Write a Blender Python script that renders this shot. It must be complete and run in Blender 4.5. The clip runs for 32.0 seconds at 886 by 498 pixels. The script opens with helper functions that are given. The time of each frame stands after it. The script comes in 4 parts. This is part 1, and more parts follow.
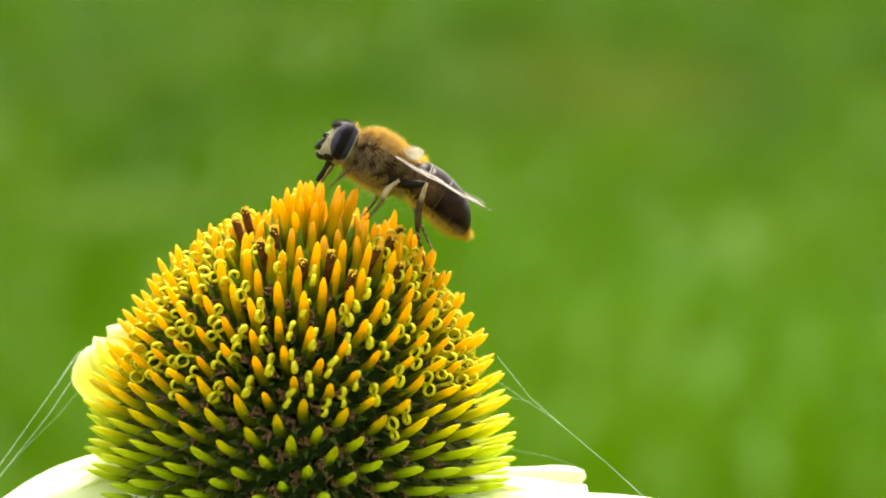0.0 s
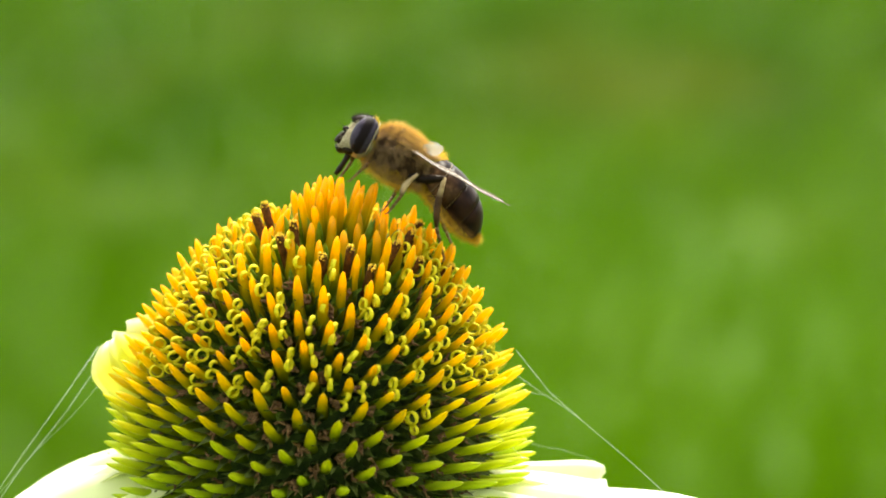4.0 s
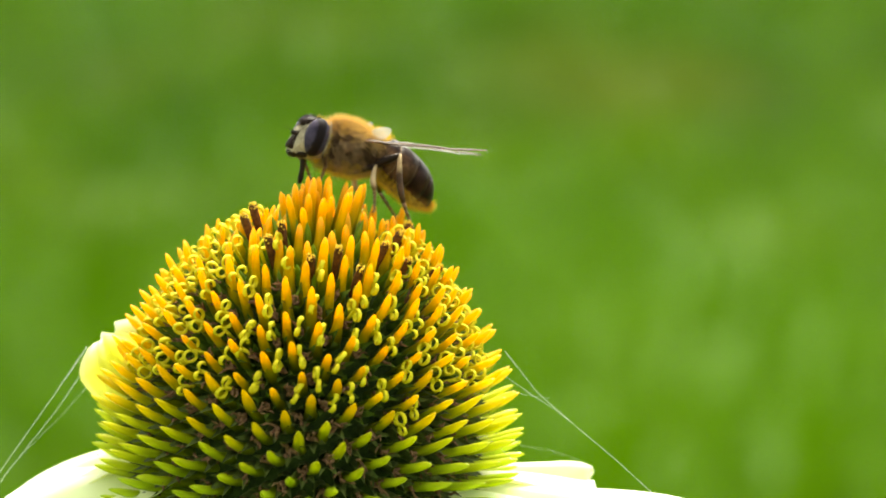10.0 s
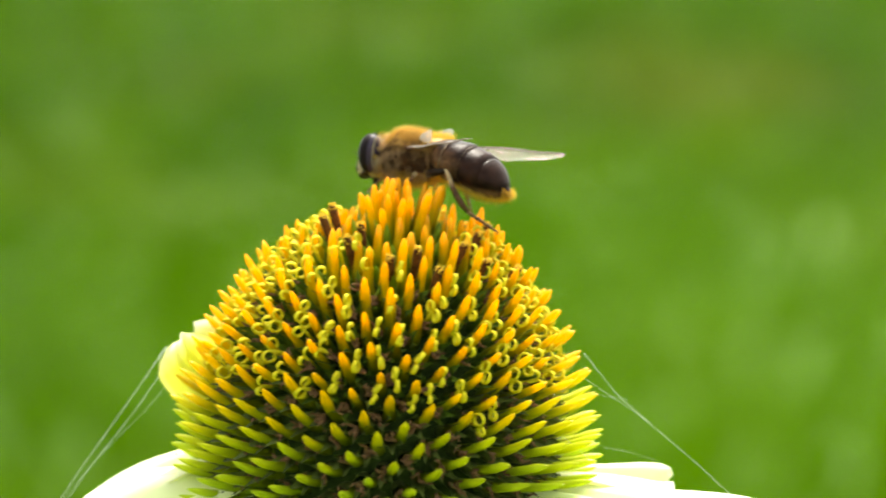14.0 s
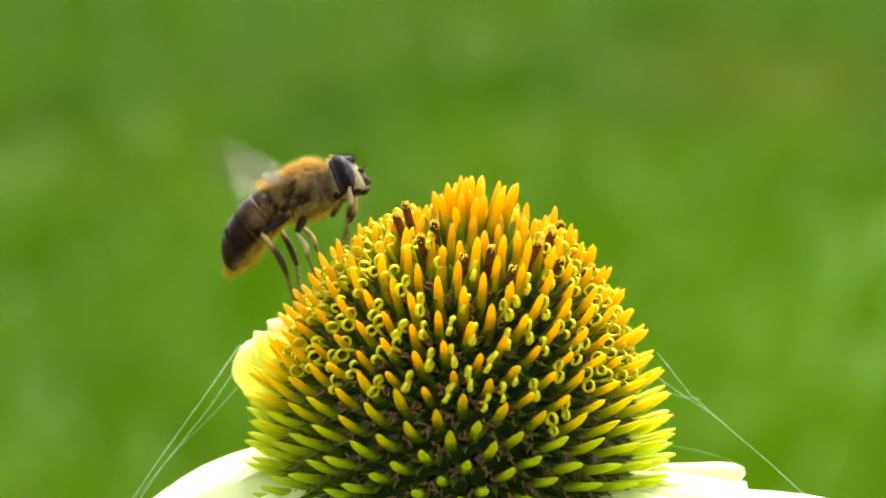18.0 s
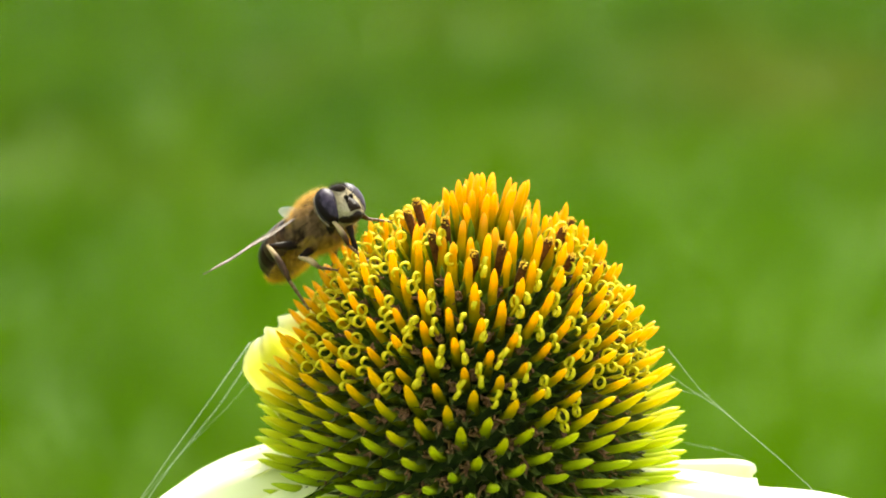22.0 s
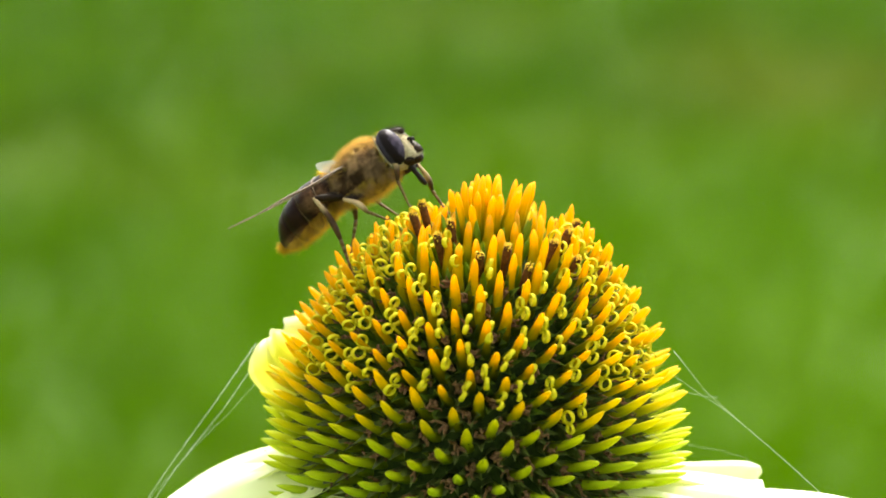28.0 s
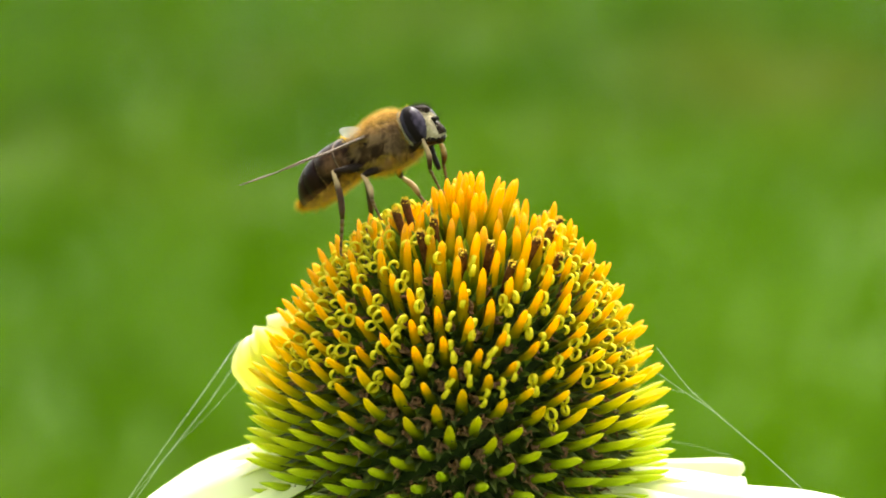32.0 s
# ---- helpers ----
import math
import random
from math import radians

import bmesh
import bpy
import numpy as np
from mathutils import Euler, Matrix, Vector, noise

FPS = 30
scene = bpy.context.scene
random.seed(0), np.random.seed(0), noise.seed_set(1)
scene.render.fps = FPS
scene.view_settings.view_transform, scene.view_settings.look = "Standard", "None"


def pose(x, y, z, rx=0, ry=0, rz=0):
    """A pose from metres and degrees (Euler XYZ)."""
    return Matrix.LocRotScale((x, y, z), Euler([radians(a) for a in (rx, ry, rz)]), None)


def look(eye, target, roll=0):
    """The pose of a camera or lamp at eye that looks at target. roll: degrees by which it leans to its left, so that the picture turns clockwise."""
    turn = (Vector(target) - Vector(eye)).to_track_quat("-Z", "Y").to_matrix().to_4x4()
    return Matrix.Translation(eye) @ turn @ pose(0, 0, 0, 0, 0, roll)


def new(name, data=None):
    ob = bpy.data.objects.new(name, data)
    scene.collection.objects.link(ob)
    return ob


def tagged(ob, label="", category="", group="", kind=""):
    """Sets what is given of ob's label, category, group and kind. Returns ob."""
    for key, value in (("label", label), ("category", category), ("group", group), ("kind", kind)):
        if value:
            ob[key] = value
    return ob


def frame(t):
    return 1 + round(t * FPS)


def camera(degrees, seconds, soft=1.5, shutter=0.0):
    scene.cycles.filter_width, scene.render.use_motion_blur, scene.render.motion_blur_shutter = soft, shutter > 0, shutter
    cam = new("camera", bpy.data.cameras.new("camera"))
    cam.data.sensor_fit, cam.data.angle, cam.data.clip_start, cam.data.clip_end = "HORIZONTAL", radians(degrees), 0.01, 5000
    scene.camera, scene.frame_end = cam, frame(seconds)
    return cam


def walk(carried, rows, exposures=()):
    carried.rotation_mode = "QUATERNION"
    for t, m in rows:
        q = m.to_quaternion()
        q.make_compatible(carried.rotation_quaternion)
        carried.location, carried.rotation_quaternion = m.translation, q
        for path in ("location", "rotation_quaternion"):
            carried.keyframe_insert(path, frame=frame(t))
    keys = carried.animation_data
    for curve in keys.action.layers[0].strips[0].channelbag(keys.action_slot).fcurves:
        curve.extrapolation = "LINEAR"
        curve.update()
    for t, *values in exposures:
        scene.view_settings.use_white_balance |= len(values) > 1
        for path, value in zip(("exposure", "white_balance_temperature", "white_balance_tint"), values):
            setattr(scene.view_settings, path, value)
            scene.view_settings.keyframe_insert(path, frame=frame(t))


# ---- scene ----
MM = 0.001
BASE = Vector((0, 0, 0.75))          # centre of the flower head, at its widest level

# ---- camera ----
cam = camera(12.0, 32.0, soft=1.8, shutter=0.5)
cam.data.dof.use_dof = True
cam.data.dof.focus_distance = 0.302
cam.data.dof.aperture_fstop = 37.0
EYE = (0.0, -0.3061, 0.8040)
walk(cam, [(t, pose(*EYE, rx, 0, rz)) for t, rx, rz in (
    (0.0, 82.750, -1.931), (0.5, 82.735, -1.760), (1.0, 82.736, -1.628), (1.5, 82.737, -1.511),
    (2.0, 82.729, -1.542), (2.5, 82.729, -1.566), (3.0, 82.690, -1.659), (3.5, 82.675, -1.651),
    (5.5, 82.682, -1.791), (6.0, 82.681, -1.877), (6.5, 82.680, -2.009), (7.0, 82.681, -1.947),
    (7.5, 82.681, -1.900), (8.0, 82.681, -1.924), (8.5, 82.681, -1.900), (9.0, 82.704, -1.877),
    (9.5, 82.680, -2.033), (10.0, 82.689, -1.823), (10.5, 82.666, -1.815), (11.0, 82.698, -1.527),
    (11.5, 82.720, -1.760), (12.0, 82.702, -2.196), (12.5, 82.681, -1.861), (12.9, 82.692, -1.690), (13.0, 82.704, -1.869),
    (13.5, 82.706, -1.620), (14.0, 82.701, -0.740), (14.5, 82.709, 0.039), (16.5, 82.686, 0.062),
    (17.0, 82.686, 0.171), (17.5, 82.679, 0.218), (18.0, 82.686, 0.265), (18.5, 82.679, 0.187),
    (19.0, 82.663, 0.164), (19.5, 82.663, 0.249), (20.0, 82.663, 0.405), (20.5, 82.640, 0.491),
    (21.0, 82.640, 0.475), (21.5, 82.648, 0.429), (22.0, 82.640, 0.413), (22.5, 82.617, 0.545),
    (23.0, 82.617, 0.616), (23.5, 82.655, 0.561), (24.0, 82.663, 0.483), (24.5, 82.655, 0.460),
    (25.0, 82.663, 0.483), (25.5, 82.663, 0.491), (27.5, 82.663, 0.491), (28.0, 82.663, 0.491),
    (28.5, 82.663, 0.491), (29.0, 82.663, 0.491), (29.5, 82.663, 0.491), (30.0, 82.663, 0.491),
    (30.5, 82.663, 0.491), (31.0, 82.655, 0.460), (31.5, 82.656, 0.397), (32.0, 82.625, 0.257),
)], exposures=((0.0, 2.02, 6900, 3), (32.0, 2.02, 6900, 3)))

# ---- world and sun ----
SUN_HEIGHT, SUN_WAY = 58.0, 16.0    # degrees above the horizon; turn from behind the flower towards the right
world = bpy.data.worlds.new("sky")
scene.world = world
world.use_nodes = True
wn = world.node_tree.nodes
sky = wn.new("ShaderNodeTexSky")
sky.sky_type = "NISHITA"
sky.sun_disc = False
sky.sun_elevation = radians(SUN_HEIGHT)
sky.sun_rotation = radians(SUN_WAY)
sky.dust_density = 3.0
sky.air_density = 1.3
wn["Background"].inputs["Strength"].default_value = 0.14
haze = wn.new("ShaderNodeHueSaturation")      # thin bright cloud greys the blue
haze.inputs["Saturation"].default_value = 0.35
world.node_tree.links.new(sky.outputs[0], haze.inputs["Color"])
world.node_tree.links.new(haze.outputs[0], wn["Background"].inputs["Color"])
sun = new("sun", bpy.data.lights.new("sun", "SUN"))
sun.data.energy = 3.6
sun.data.angle = radians(24)
sun.data.color = (1.0, 0.95, 0.86)
sun.matrix_world = look((0.6 * math.sin(radians(SUN_WAY)), 0.6 * math.cos(radians(SUN_WAY)), BASE.z + math.tan(radians(SUN_HEIGHT)) * 0.6), BASE)


# ---- materials ----
def mat(name):
    m = bpy.data.materials.new(name)
    m.use_nodes = True
    nt = m.node_tree
    return m, nt, nt.nodes["Principled BSDF"]


def node(nt, kind, links=(), **values):
    """A node with its settings and inputs; links: (input, socket)."""
    n = nt.nodes.new(kind)
    for key, v in values.items():
        if key in n.inputs:
            n.inputs[key].default_value = v
    for key, s in links:
        nt.links.new(s, n.inputs[key])
    return n


def ramp(nt, fac, stops):
    r = nt.nodes.new("ShaderNodeValToRGB")
    el = r.color_ramp.elements
    while len(el) < len(stops):
        el.new(0.5)
    for e, (p, c) in zip(el, stops):
        e.position, e.color = p, (*c, 1)
    nt.links.new(fac, r.inputs[0])
    return r.outputs[0]


def noise_tex(nt, scale, detail=3.0, coord="Object", stretch=None):
    tc = nt.nodes.new("ShaderNodeTexCoord")
    src = tc.outputs[coord]
    if stretch:
        mp = nt.nodes.new("ShaderNodeMapping")
        mp.inputs["Scale"].default_value = stretch
        nt.links.new(src, mp.inputs[0])
        src = mp.outputs[0]
    n = node(nt, "ShaderNodeTexNoise", [("Vector", src)], Scale=scale, Detail=detail)
    return n.outputs["Fac"]


def blend(nt, fac, a, b, how="MIX"):
    m = nt.nodes.new("ShaderNodeMix")
    m.data_type, m.blend_type = "RGBA", how
    for key, v in ((0, fac), (6, a), (7, b)):
        if isinstance(v, (int, float)):
            m.inputs[key].default_value = v
        elif isinstance(v, tuple):
            m.inputs[key].default_value = (*v, 1)
        else:
            nt.links.new(v, m.inputs[key])
    return m.outputs[2]


def math_node(nt, op, a, b=0.0, clamp=False):
    n = nt.nodes.new("ShaderNodeMath")
    n.operation, n.use_clamp = op, clamp
    for key, v in ((0, a), (1, b)):
        if isinstance(v, (int, float)):
            n.inputs[key].default_value = v
        else:
            nt.links.new(v, n.inputs[key])
    return n.outputs[0]


def relief(nt, bsdf, height, strength=0.4, distance=0.0001):
    b = node(nt, "ShaderNodeBump", [("Height", height)], Strength=strength, Distance=distance)
    nt.links.new(b.outputs[0], bsdf.inputs["Normal"])


def see_through(nt, bsdf, color, part):
    """Let part of the light through, as thin plant tissue does."""
    tr = nt.nodes.new("ShaderNodeBsdfTranslucent")
    if isinstance(color, tuple):
        tr.inputs[0].default_value = (*color, 1)
    else:
        nt.links.new(color, tr.inputs[0])
    mx = nt.nodes.new("ShaderNodeMixShader")
    mx.inputs[0].default_value = part
    nt.links.new(bsdf.outputs[0], mx.inputs[1])
    nt.links.new(tr.outputs[0], mx.inputs[2])
    nt.links.new(mx.outputs[0], nt.nodes["Material Output"].inputs["Surface"])


def surface(name, a, b, scale=900, rough=0.5, bump=0.3, through_part=0.0, spec=0.5, sheen=0.0, metal=0.0, coat=0.0):
    """Two mixed tones with grain and relief; scale in waves per metre."""
    m, nt, p = mat(name)
    n1 = noise_tex(nt, scale)
    n2 = noise_tex(nt, scale * 5, 2.0)
    f = math_node(nt, "ADD", math_node(nt, "MULTIPLY", n1, 0.7), math_node(nt, "MULTIPLY", n2, 0.3))
    col = ramp(nt, f, [(0.34, a), (0.66, b)])
    nt.links.new(col, p.inputs["Base Color"])
    p.inputs["Roughness"].default_value = rough
    p.inputs["Specular IOR Level"].default_value = spec
    p.inputs["Sheen Weight"].default_value = sheen
    p.inputs["Metallic"].default_value = metal
    p.inputs["Coat Weight"].default_value = coat
    if bump:
        relief(nt, p, n2, bump, 0.3 / scale)
    if through_part:
        see_through(nt, p, col, through_part)
    return m


def bract_material(name="bract", joined_piece=False):
    m, nt, p = mat(name)
    info = nt.nodes.new("ShaderNodeObjectInfo")
    geo = nt.nodes.new("ShaderNodeNewGeometry")
    sep = node(nt, "ShaderNodeSeparateXYZ", [(0, geo.outputs["Position"] if joined_piece else info.outputs["Location"])])
    h = math_node(nt, "DIVIDE", math_node(nt, "SUBTRACT", sep.outputs[2], BASE.z), 0.0165)
    h = math_node(nt, "ADD", h, math_node(nt, "MULTIPLY", math_node(nt, "SUBTRACT", info.outputs["Random"], 0.5), 0.10))
    h = math_node(nt, "MULTIPLY", math_node(nt, "ADD", h, 0.4), 0.7, True)
    tip = ramp(nt, h, [(0.18, (0.56, 0.66, 0.034)), (0.33, (0.68, 0.67, 0.020)), (0.43, (0.88, 0.62, 0.008)), (0.56, (0.93, 0.55, 0.005)), (1.0, (0.94, 0.52, 0.005))])
    mid = ramp(nt, h, [(0.16, (0.44, 0.55, 0.024)), (0.34, (0.48, 0.52, 0.014)), (0.48, (0.50, 0.46, 0.008)), (0.66, (0.60, 0.45, 0.006)), (1.0, (0.66, 0.48, 0.007))])
    low = ramp(nt, h, [(0.15, (0.36, 0.46, 0.020)), (0.38, (0.24, 0.30, 0.011)), (0.6, (0.15, 0.21, 0.008)), (0.9, (0.17, 0.24, 0.009)), (1.0, (0.38, 0.38, 0.010))])
    tc = nt.nodes.new("ShaderNodeTexCoord")
    gz = node(nt, "ShaderNodeSeparateXYZ", [(0, tc.outputs["Generated"])]).outputs[2]
    n = noise_tex(nt, 1400, 3.0, "Object", (1, 1, 0.25))
    g = math_node(nt, "ADD", gz, math_node(nt, "MULTIPLY", math_node(nt, "SUBTRACT", n, 0.5), 0.22))
    col = blend(nt, ramp(nt, g, [(0.18, (0, 0, 0)), (0.56, (1, 1, 1))]), low, mid)
    col = blend(nt, ramp(nt, g, [(0.54, (0, 0, 0)), (0.84, (1, 1, 1))]), col, tip)
    streak = ramp(nt, n, [(0.3, (0.82, 0.82, 0.82)), (0.7, (1.06, 1.06, 1.06))])
    col = blend(nt, 1.0, col, streak, "MULTIPLY")
    nt.links.new(col, p.inputs["Base Color"])
    p.inputs["Roughness"].default_value = 0.36
    p.inputs["Specular IOR Level"].default_value = 0.36
    relief(nt, p, n, 0.35, 0.0001)
    see_through(nt, p, col, 0.6)
    return m


def petal_material(name="petal", a=(0.84, 0.84, 0.46), b=(0.93, 0.93, 0.82), rim=None, through_part=0.5):
    m, nt, p = mat(name)
    n = noise_tex(nt, 500, 3.0, "UV", (1.0, 0.05, 1))
    tc = nt.nodes.new("ShaderNodeTexCoord")
    v = node(nt, "ShaderNodeSeparateXYZ", [(0, tc.outputs["UV"])]).outputs[1]
    col = blend(nt, ramp(nt, n, [(0.3, (0, 0, 0)), (0.6, (1, 1, 1))]), a, b)
    col = blend(nt, ramp(nt, v, [(0.0, (1, 1, 1)), (0.015, (0, 0, 0))]), col, (0.76, 0.78, 0.24))
    if rim:
        col = blend(nt, ramp(nt, math_node(nt, "MULTIPLY", math_node(nt, "SUBTRACT", v, rim), 400.0, True), [(0.0, (0, 0, 0)), (1.0, (1, 1, 1))]), col, (0.94, 0.94, 0.84))
    nt.links.new(col, p.inputs["Base Color"])
    p.inputs["Roughness"].default_value = 0.5
    relief(nt, p, n, 0.4, 0.0002)
    see_through(nt, p, col, through_part)
    return m


def lawn_material(name, blades):
    m, nt, p = mat(name)
    geo = nt.nodes.new("ShaderNodeNewGeometry")
    mp = node(nt, "ShaderNodeMapping", [(0, geo.outputs["Position"])])
    mp.inputs["Scale"].default_value = (1.0, 0.50, 1.0)
    mp.inputs["Rotation"].default_value = (0, 0, 0.12)
    big = node(nt, "ShaderNodeTexNoise", [("Vector", mp.outputs[0])], Scale=3.6, Detail=2.0, Roughness=0.5).outputs["Fac"]
    mid = node(nt, "ShaderNodeTexNoise", [("Vector", mp.outputs[0])], Scale=9.0, Detail=2.0).outputs["Fac"]
    f = math_node(nt, "ADD", math_node(nt, "MULTIPLY", big, 0.75), math_node(nt, "MULTIPLY", mid, 0.25))
    col = ramp(nt, f, [(0.38, (0.026, 0.074, 0.0003)), (0.5, (0.041, 0.101, 0.0005)), (0.61, (0.064, 0.134, 0.002))])
    # thin, dry places all over the turf
    thin = node(nt, "ShaderNodeTexNoise", [("Vector", mp.outputs[0])], Scale=1.9, Detail=3.0, Distortion=0.6).outputs["Fac"]
    col = blend(nt, ramp(nt, thin, [(0.50, (0, 0, 0)), (0.72, (0.5, 0.5, 0.5))]), col, (0.100, 0.128, 0.010))
    # a dry, brownish patch in the turf
    off = node(nt, "ShaderNodeVectorMath", [(0, geo.outputs["Position"])])
    off.operation = "SUBTRACT"
    off.inputs[1].default_value = (0.62, 8.6, 0.0)
    sc = node(nt, "ShaderNodeVectorMath", [(0, off.outputs[0])])
    sc.operation = "MULTIPLY"
    sc.inputs[1].default_value = (2.2, 0.62, 1.0)
    ln = node(nt, "ShaderNodeVectorMath", [(0, sc.outputs[0])])
    ln.operation = "LENGTH"
    dry = ramp(nt, ln.outputs["Value"], [(0.1, (1, 1, 1)), (1.0, (0, 0, 0))])
    dry = blend(nt, 1.0, dry, ramp(nt, mid, [(0.35, (0, 0, 0)), (0.6, (0.6, 0.6, 0.6))]), "MULTIPLY")
    col = blend(nt, dry, col, (0.115, 0.115, 0.014))
    # a broad paler green stretch nearer the flower
    off = node(nt, "ShaderNodeVectorMath", [(0, geo.outputs["Position"])])
    off.operation = "SUBTRACT"
    off.inputs[1].default_value = (0.55, 4.7, 0.0)
    sc = node(nt, "ShaderNodeVectorMath", [(0, off.outputs[0])])
    sc.operation = "MULTIPLY"
    sc.inputs[1].default_value = (0.55, 0.28, 1.0)
    ln = node(nt, "ShaderNodeVectorMath", [(0, sc.outputs[0])])
    ln.operation = "LENGTH"
    pale_stretch = ramp(nt, ln.outputs["Value"], [(0.15, (0.7, 0.7, 0.7)), (1.0, (0, 0, 0))])
    col = blend(nt, pale_stretch, col, (0.080, 0.176, 0.002))
    if blades:
        isl = geo.outputs["Random Per Island"]
        col = blend(nt, 1.0, col, ramp(nt, isl, [(0.0, (0.88, 0.88, 0.88)), (1.0, (1.10, 1.08, 1.08))]), "MULTIPLY")
        nt.links.new(col, p.inputs["Base Color"])
        p.inputs["Roughness"].default_value = 0.55
        p.inputs["Specular IOR Level"].default_value = 0.0
        see_through(nt, p, col, 0.3)
    else:
        fine = noise_tex(nt, 90, 4.0)
        col = blend(nt, 0.35, col, ramp(nt, fine, [(0.3, (0.028, 0.040, 0.006)), (0.7, (0.040, 0.078, 0.004))]))
        nt.links.new(col, p.inputs["Base Color"])
        p.inputs["Roughness"].default_value = 0.95
        p.inputs["Specular IOR Level"].default_value = 0.4
        relief(nt, p, fine, 0.6, 0.01)
    return m


BRACT, BRACT_FAR = bract_material(), bract_material("bract_far", True)
PETAL = petal_material()
PETAL_CURL = petal_material("withered_petal", (0.86, 0.84, 0.10), (0.92, 0.90, 0.26), 0.0110, 0.64)
LAWN, BLADES = lawn_material("lawn_soil", False), lawn_material("grass_blades", True)
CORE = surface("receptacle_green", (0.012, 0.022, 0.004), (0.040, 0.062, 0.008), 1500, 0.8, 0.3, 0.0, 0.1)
FLORET = surface("floret_green", (0.038, 0.068, 0.007), (0.12, 0.175, 0.016), 1600, 0.6, 0.3, 0.2, 0.12)
BUD = surface("bud_green", (0.11, 0.20, 0.008), (0.24, 0.35, 0.014), 1600, 0.4, 0.3, 0.35)
# browner green for the florets low on the cone
FLORET_LOW = surface("low_floret_green", (0.034, 0.052, 0.010), (0.13, 0.155, 0.030), 1600, 0.42, 0.3, 0.15, 0.4)
WITHERED = surface("withered_brown", (0.075, 0.034, 0.014), (0.30, 0.165, 0.075), 2500, 0.8, 0.8, 0.0, 0.1)
STYLE = surface("stigma_yellow", (0.58, 0.50, 0.012), (0.82, 0.72, 0.026), 2600, 0.6, 0.6, 0.25, 0.15)
POLLEN = surface("pollen_yellow", (0.75, 0.42, 0.01), (0.9, 0.65, 0.03), 4000, 0.8, 0.8, 0.15)
ANTHER = surface("anther_brown", (0.035, 0.012, 0.003), (0.15, 0.060, 0.014), 2500, 0.7, 0.8, 0.0, 0.08)
STEM = surface("stem_green", (0.07, 0.13, 0.025), (0.13, 0.20, 0.05), 300, 0.55, 0.5)
SILK = surface("spider_silk", (0.45, 0.5, 0.42), (0.6, 0.62, 0.58), 800, 0.35, 0.0, 0.45)
CHITIN = surface("dark_chitin", (0.006, 0.004, 0.003), (0.024, 0.012, 0.006), 1200, 0.42, 0.3, 0.0, 0.08)
SIDE = surface("abdomen_tan", (0.08, 0.045, 0.021), (0.19, 0.11, 0.052), 800, 0.5, 0.3)
THORAX = surface("thorax_brown", (0.014, 0.007, 0.003), (0.055, 0.027, 0.011), 900, 0.8, 0.6, 0.0, 0.08)
SCUTUM = surface("scutellum_amber", (0.35, 0.19, 0.05), (0.52, 0.32, 0.11), 900, 0.45, 0.3, 0.2)
FACE = surface("pale_face", (0.17, 0.135, 0.075), (0.40, 0.335, 0.21), 1500, 0.8, 0.5, 0.0, 0.15)
LEG_DARK = surface("leg_dark", (0.050, 0.025, 0.010), (0.19, 0.105, 0.040), 1500, 0.36, 0.4, 0.0, 0.18)
CHEEK = surface("dusted_cheek", (0.10, 0.075, 0.040), (0.22, 0.175, 0.10), 1500, 0.8, 0.5)
HAIR_GOLD = surface("golden_hair", (0.56, 0.37, 0.10), (0.83, 0.62, 0.22), 300, 0.6, 0.0, 0.7)
HAIR_TAN = surface("tan_hair", (0.27, 0.165, 0.070), (0.60, 0.41, 0.20), 300, 0.5, 0.0, 0.5)
HAIR_YELLOW = surface("yellow_hair", (0.74, 0.50, 0.05), (0.90, 0.70, 0.13), 300, 0.6, 0.0, 0.6)
HAIR_PALE = surface("pale_hair", (0.34, 0.29, 0.17), (0.52, 0.46, 0.30), 300, 0.6, 0.0, 0.35)
VEIN = surface("wing_vein", (0.05, 0.026, 0.011), (0.13, 0.072, 0.034), 800, 0.5, 0.0)


def tergite_material():
    """Dark brown plates that turn tan on the flanks of the first segments."""
    m, nt, p = mat("tergite_brown")
    tc = nt.nodes.new("ShaderNodeTexCoord")
    sep = node(nt, "ShaderNodeSeparateXYZ", [(0, tc.outputs["Object"])])
    n1, n2 = noise_tex(nt, 700), noise_tex(nt, 3000, 2.0)
    wob = math_node(nt, "MULTIPLY", math_node(nt, "SUBTRACT", n1, 0.5), 0.0012)
    side = math_node(nt, "ADD", math_node(nt, "ABSOLUTE", sep.outputs[1]), wob)
    side = math_node(nt, "MULTIPLY", math_node(nt, "SUBTRACT", side, 0.00135), 2200.0, True)
    low = math_node(nt, "MULTIPLY", math_node(nt, "SUBTRACT", math_node(nt, "ADD", wob, 0.0009), sep.outputs[2]), 1500.0, True)
    fore = math_node(nt, "MULTIPLY", math_node(nt, "ADD", math_node(nt, "ADD", sep.outputs[0], 0.0030), wob), 900.0, True)
    flank = math_node(nt, "MULTIPLY", math_node(nt, "MULTIPLY", side, low), fore)
    belly = math_node(nt, "MULTIPLY", math_node(nt, "SUBTRACT", -0.00115, sep.outputs[2]), 3000.0, True)
    flank = math_node(nt, "MAXIMUM", flank, belly)
    dark = ramp(nt, n1, [(0.34, (0.006, 0.003, 0.002)), (0.66, (0.024, 0.011, 0.007))])
    tan = ramp(nt, n2, [(0.3, (0.050, 0.025, 0.012)), (0.7, (0.12, 0.062, 0.030))])
    nt.links.new(blend(nt, flank, dark, tan), p.inputs["Base Color"])
    p.inputs["Roughness"].default_value = 0.35
    p.inputs["Specular IOR Level"].default_value = 0.042
    p.inputs["Specular Tint"].default_value = (0.92, 0.88, 1.0, 1)
    relief(nt, p, n2, 0.25, 0.0001)
    return m


TERGITE = tergite_material()


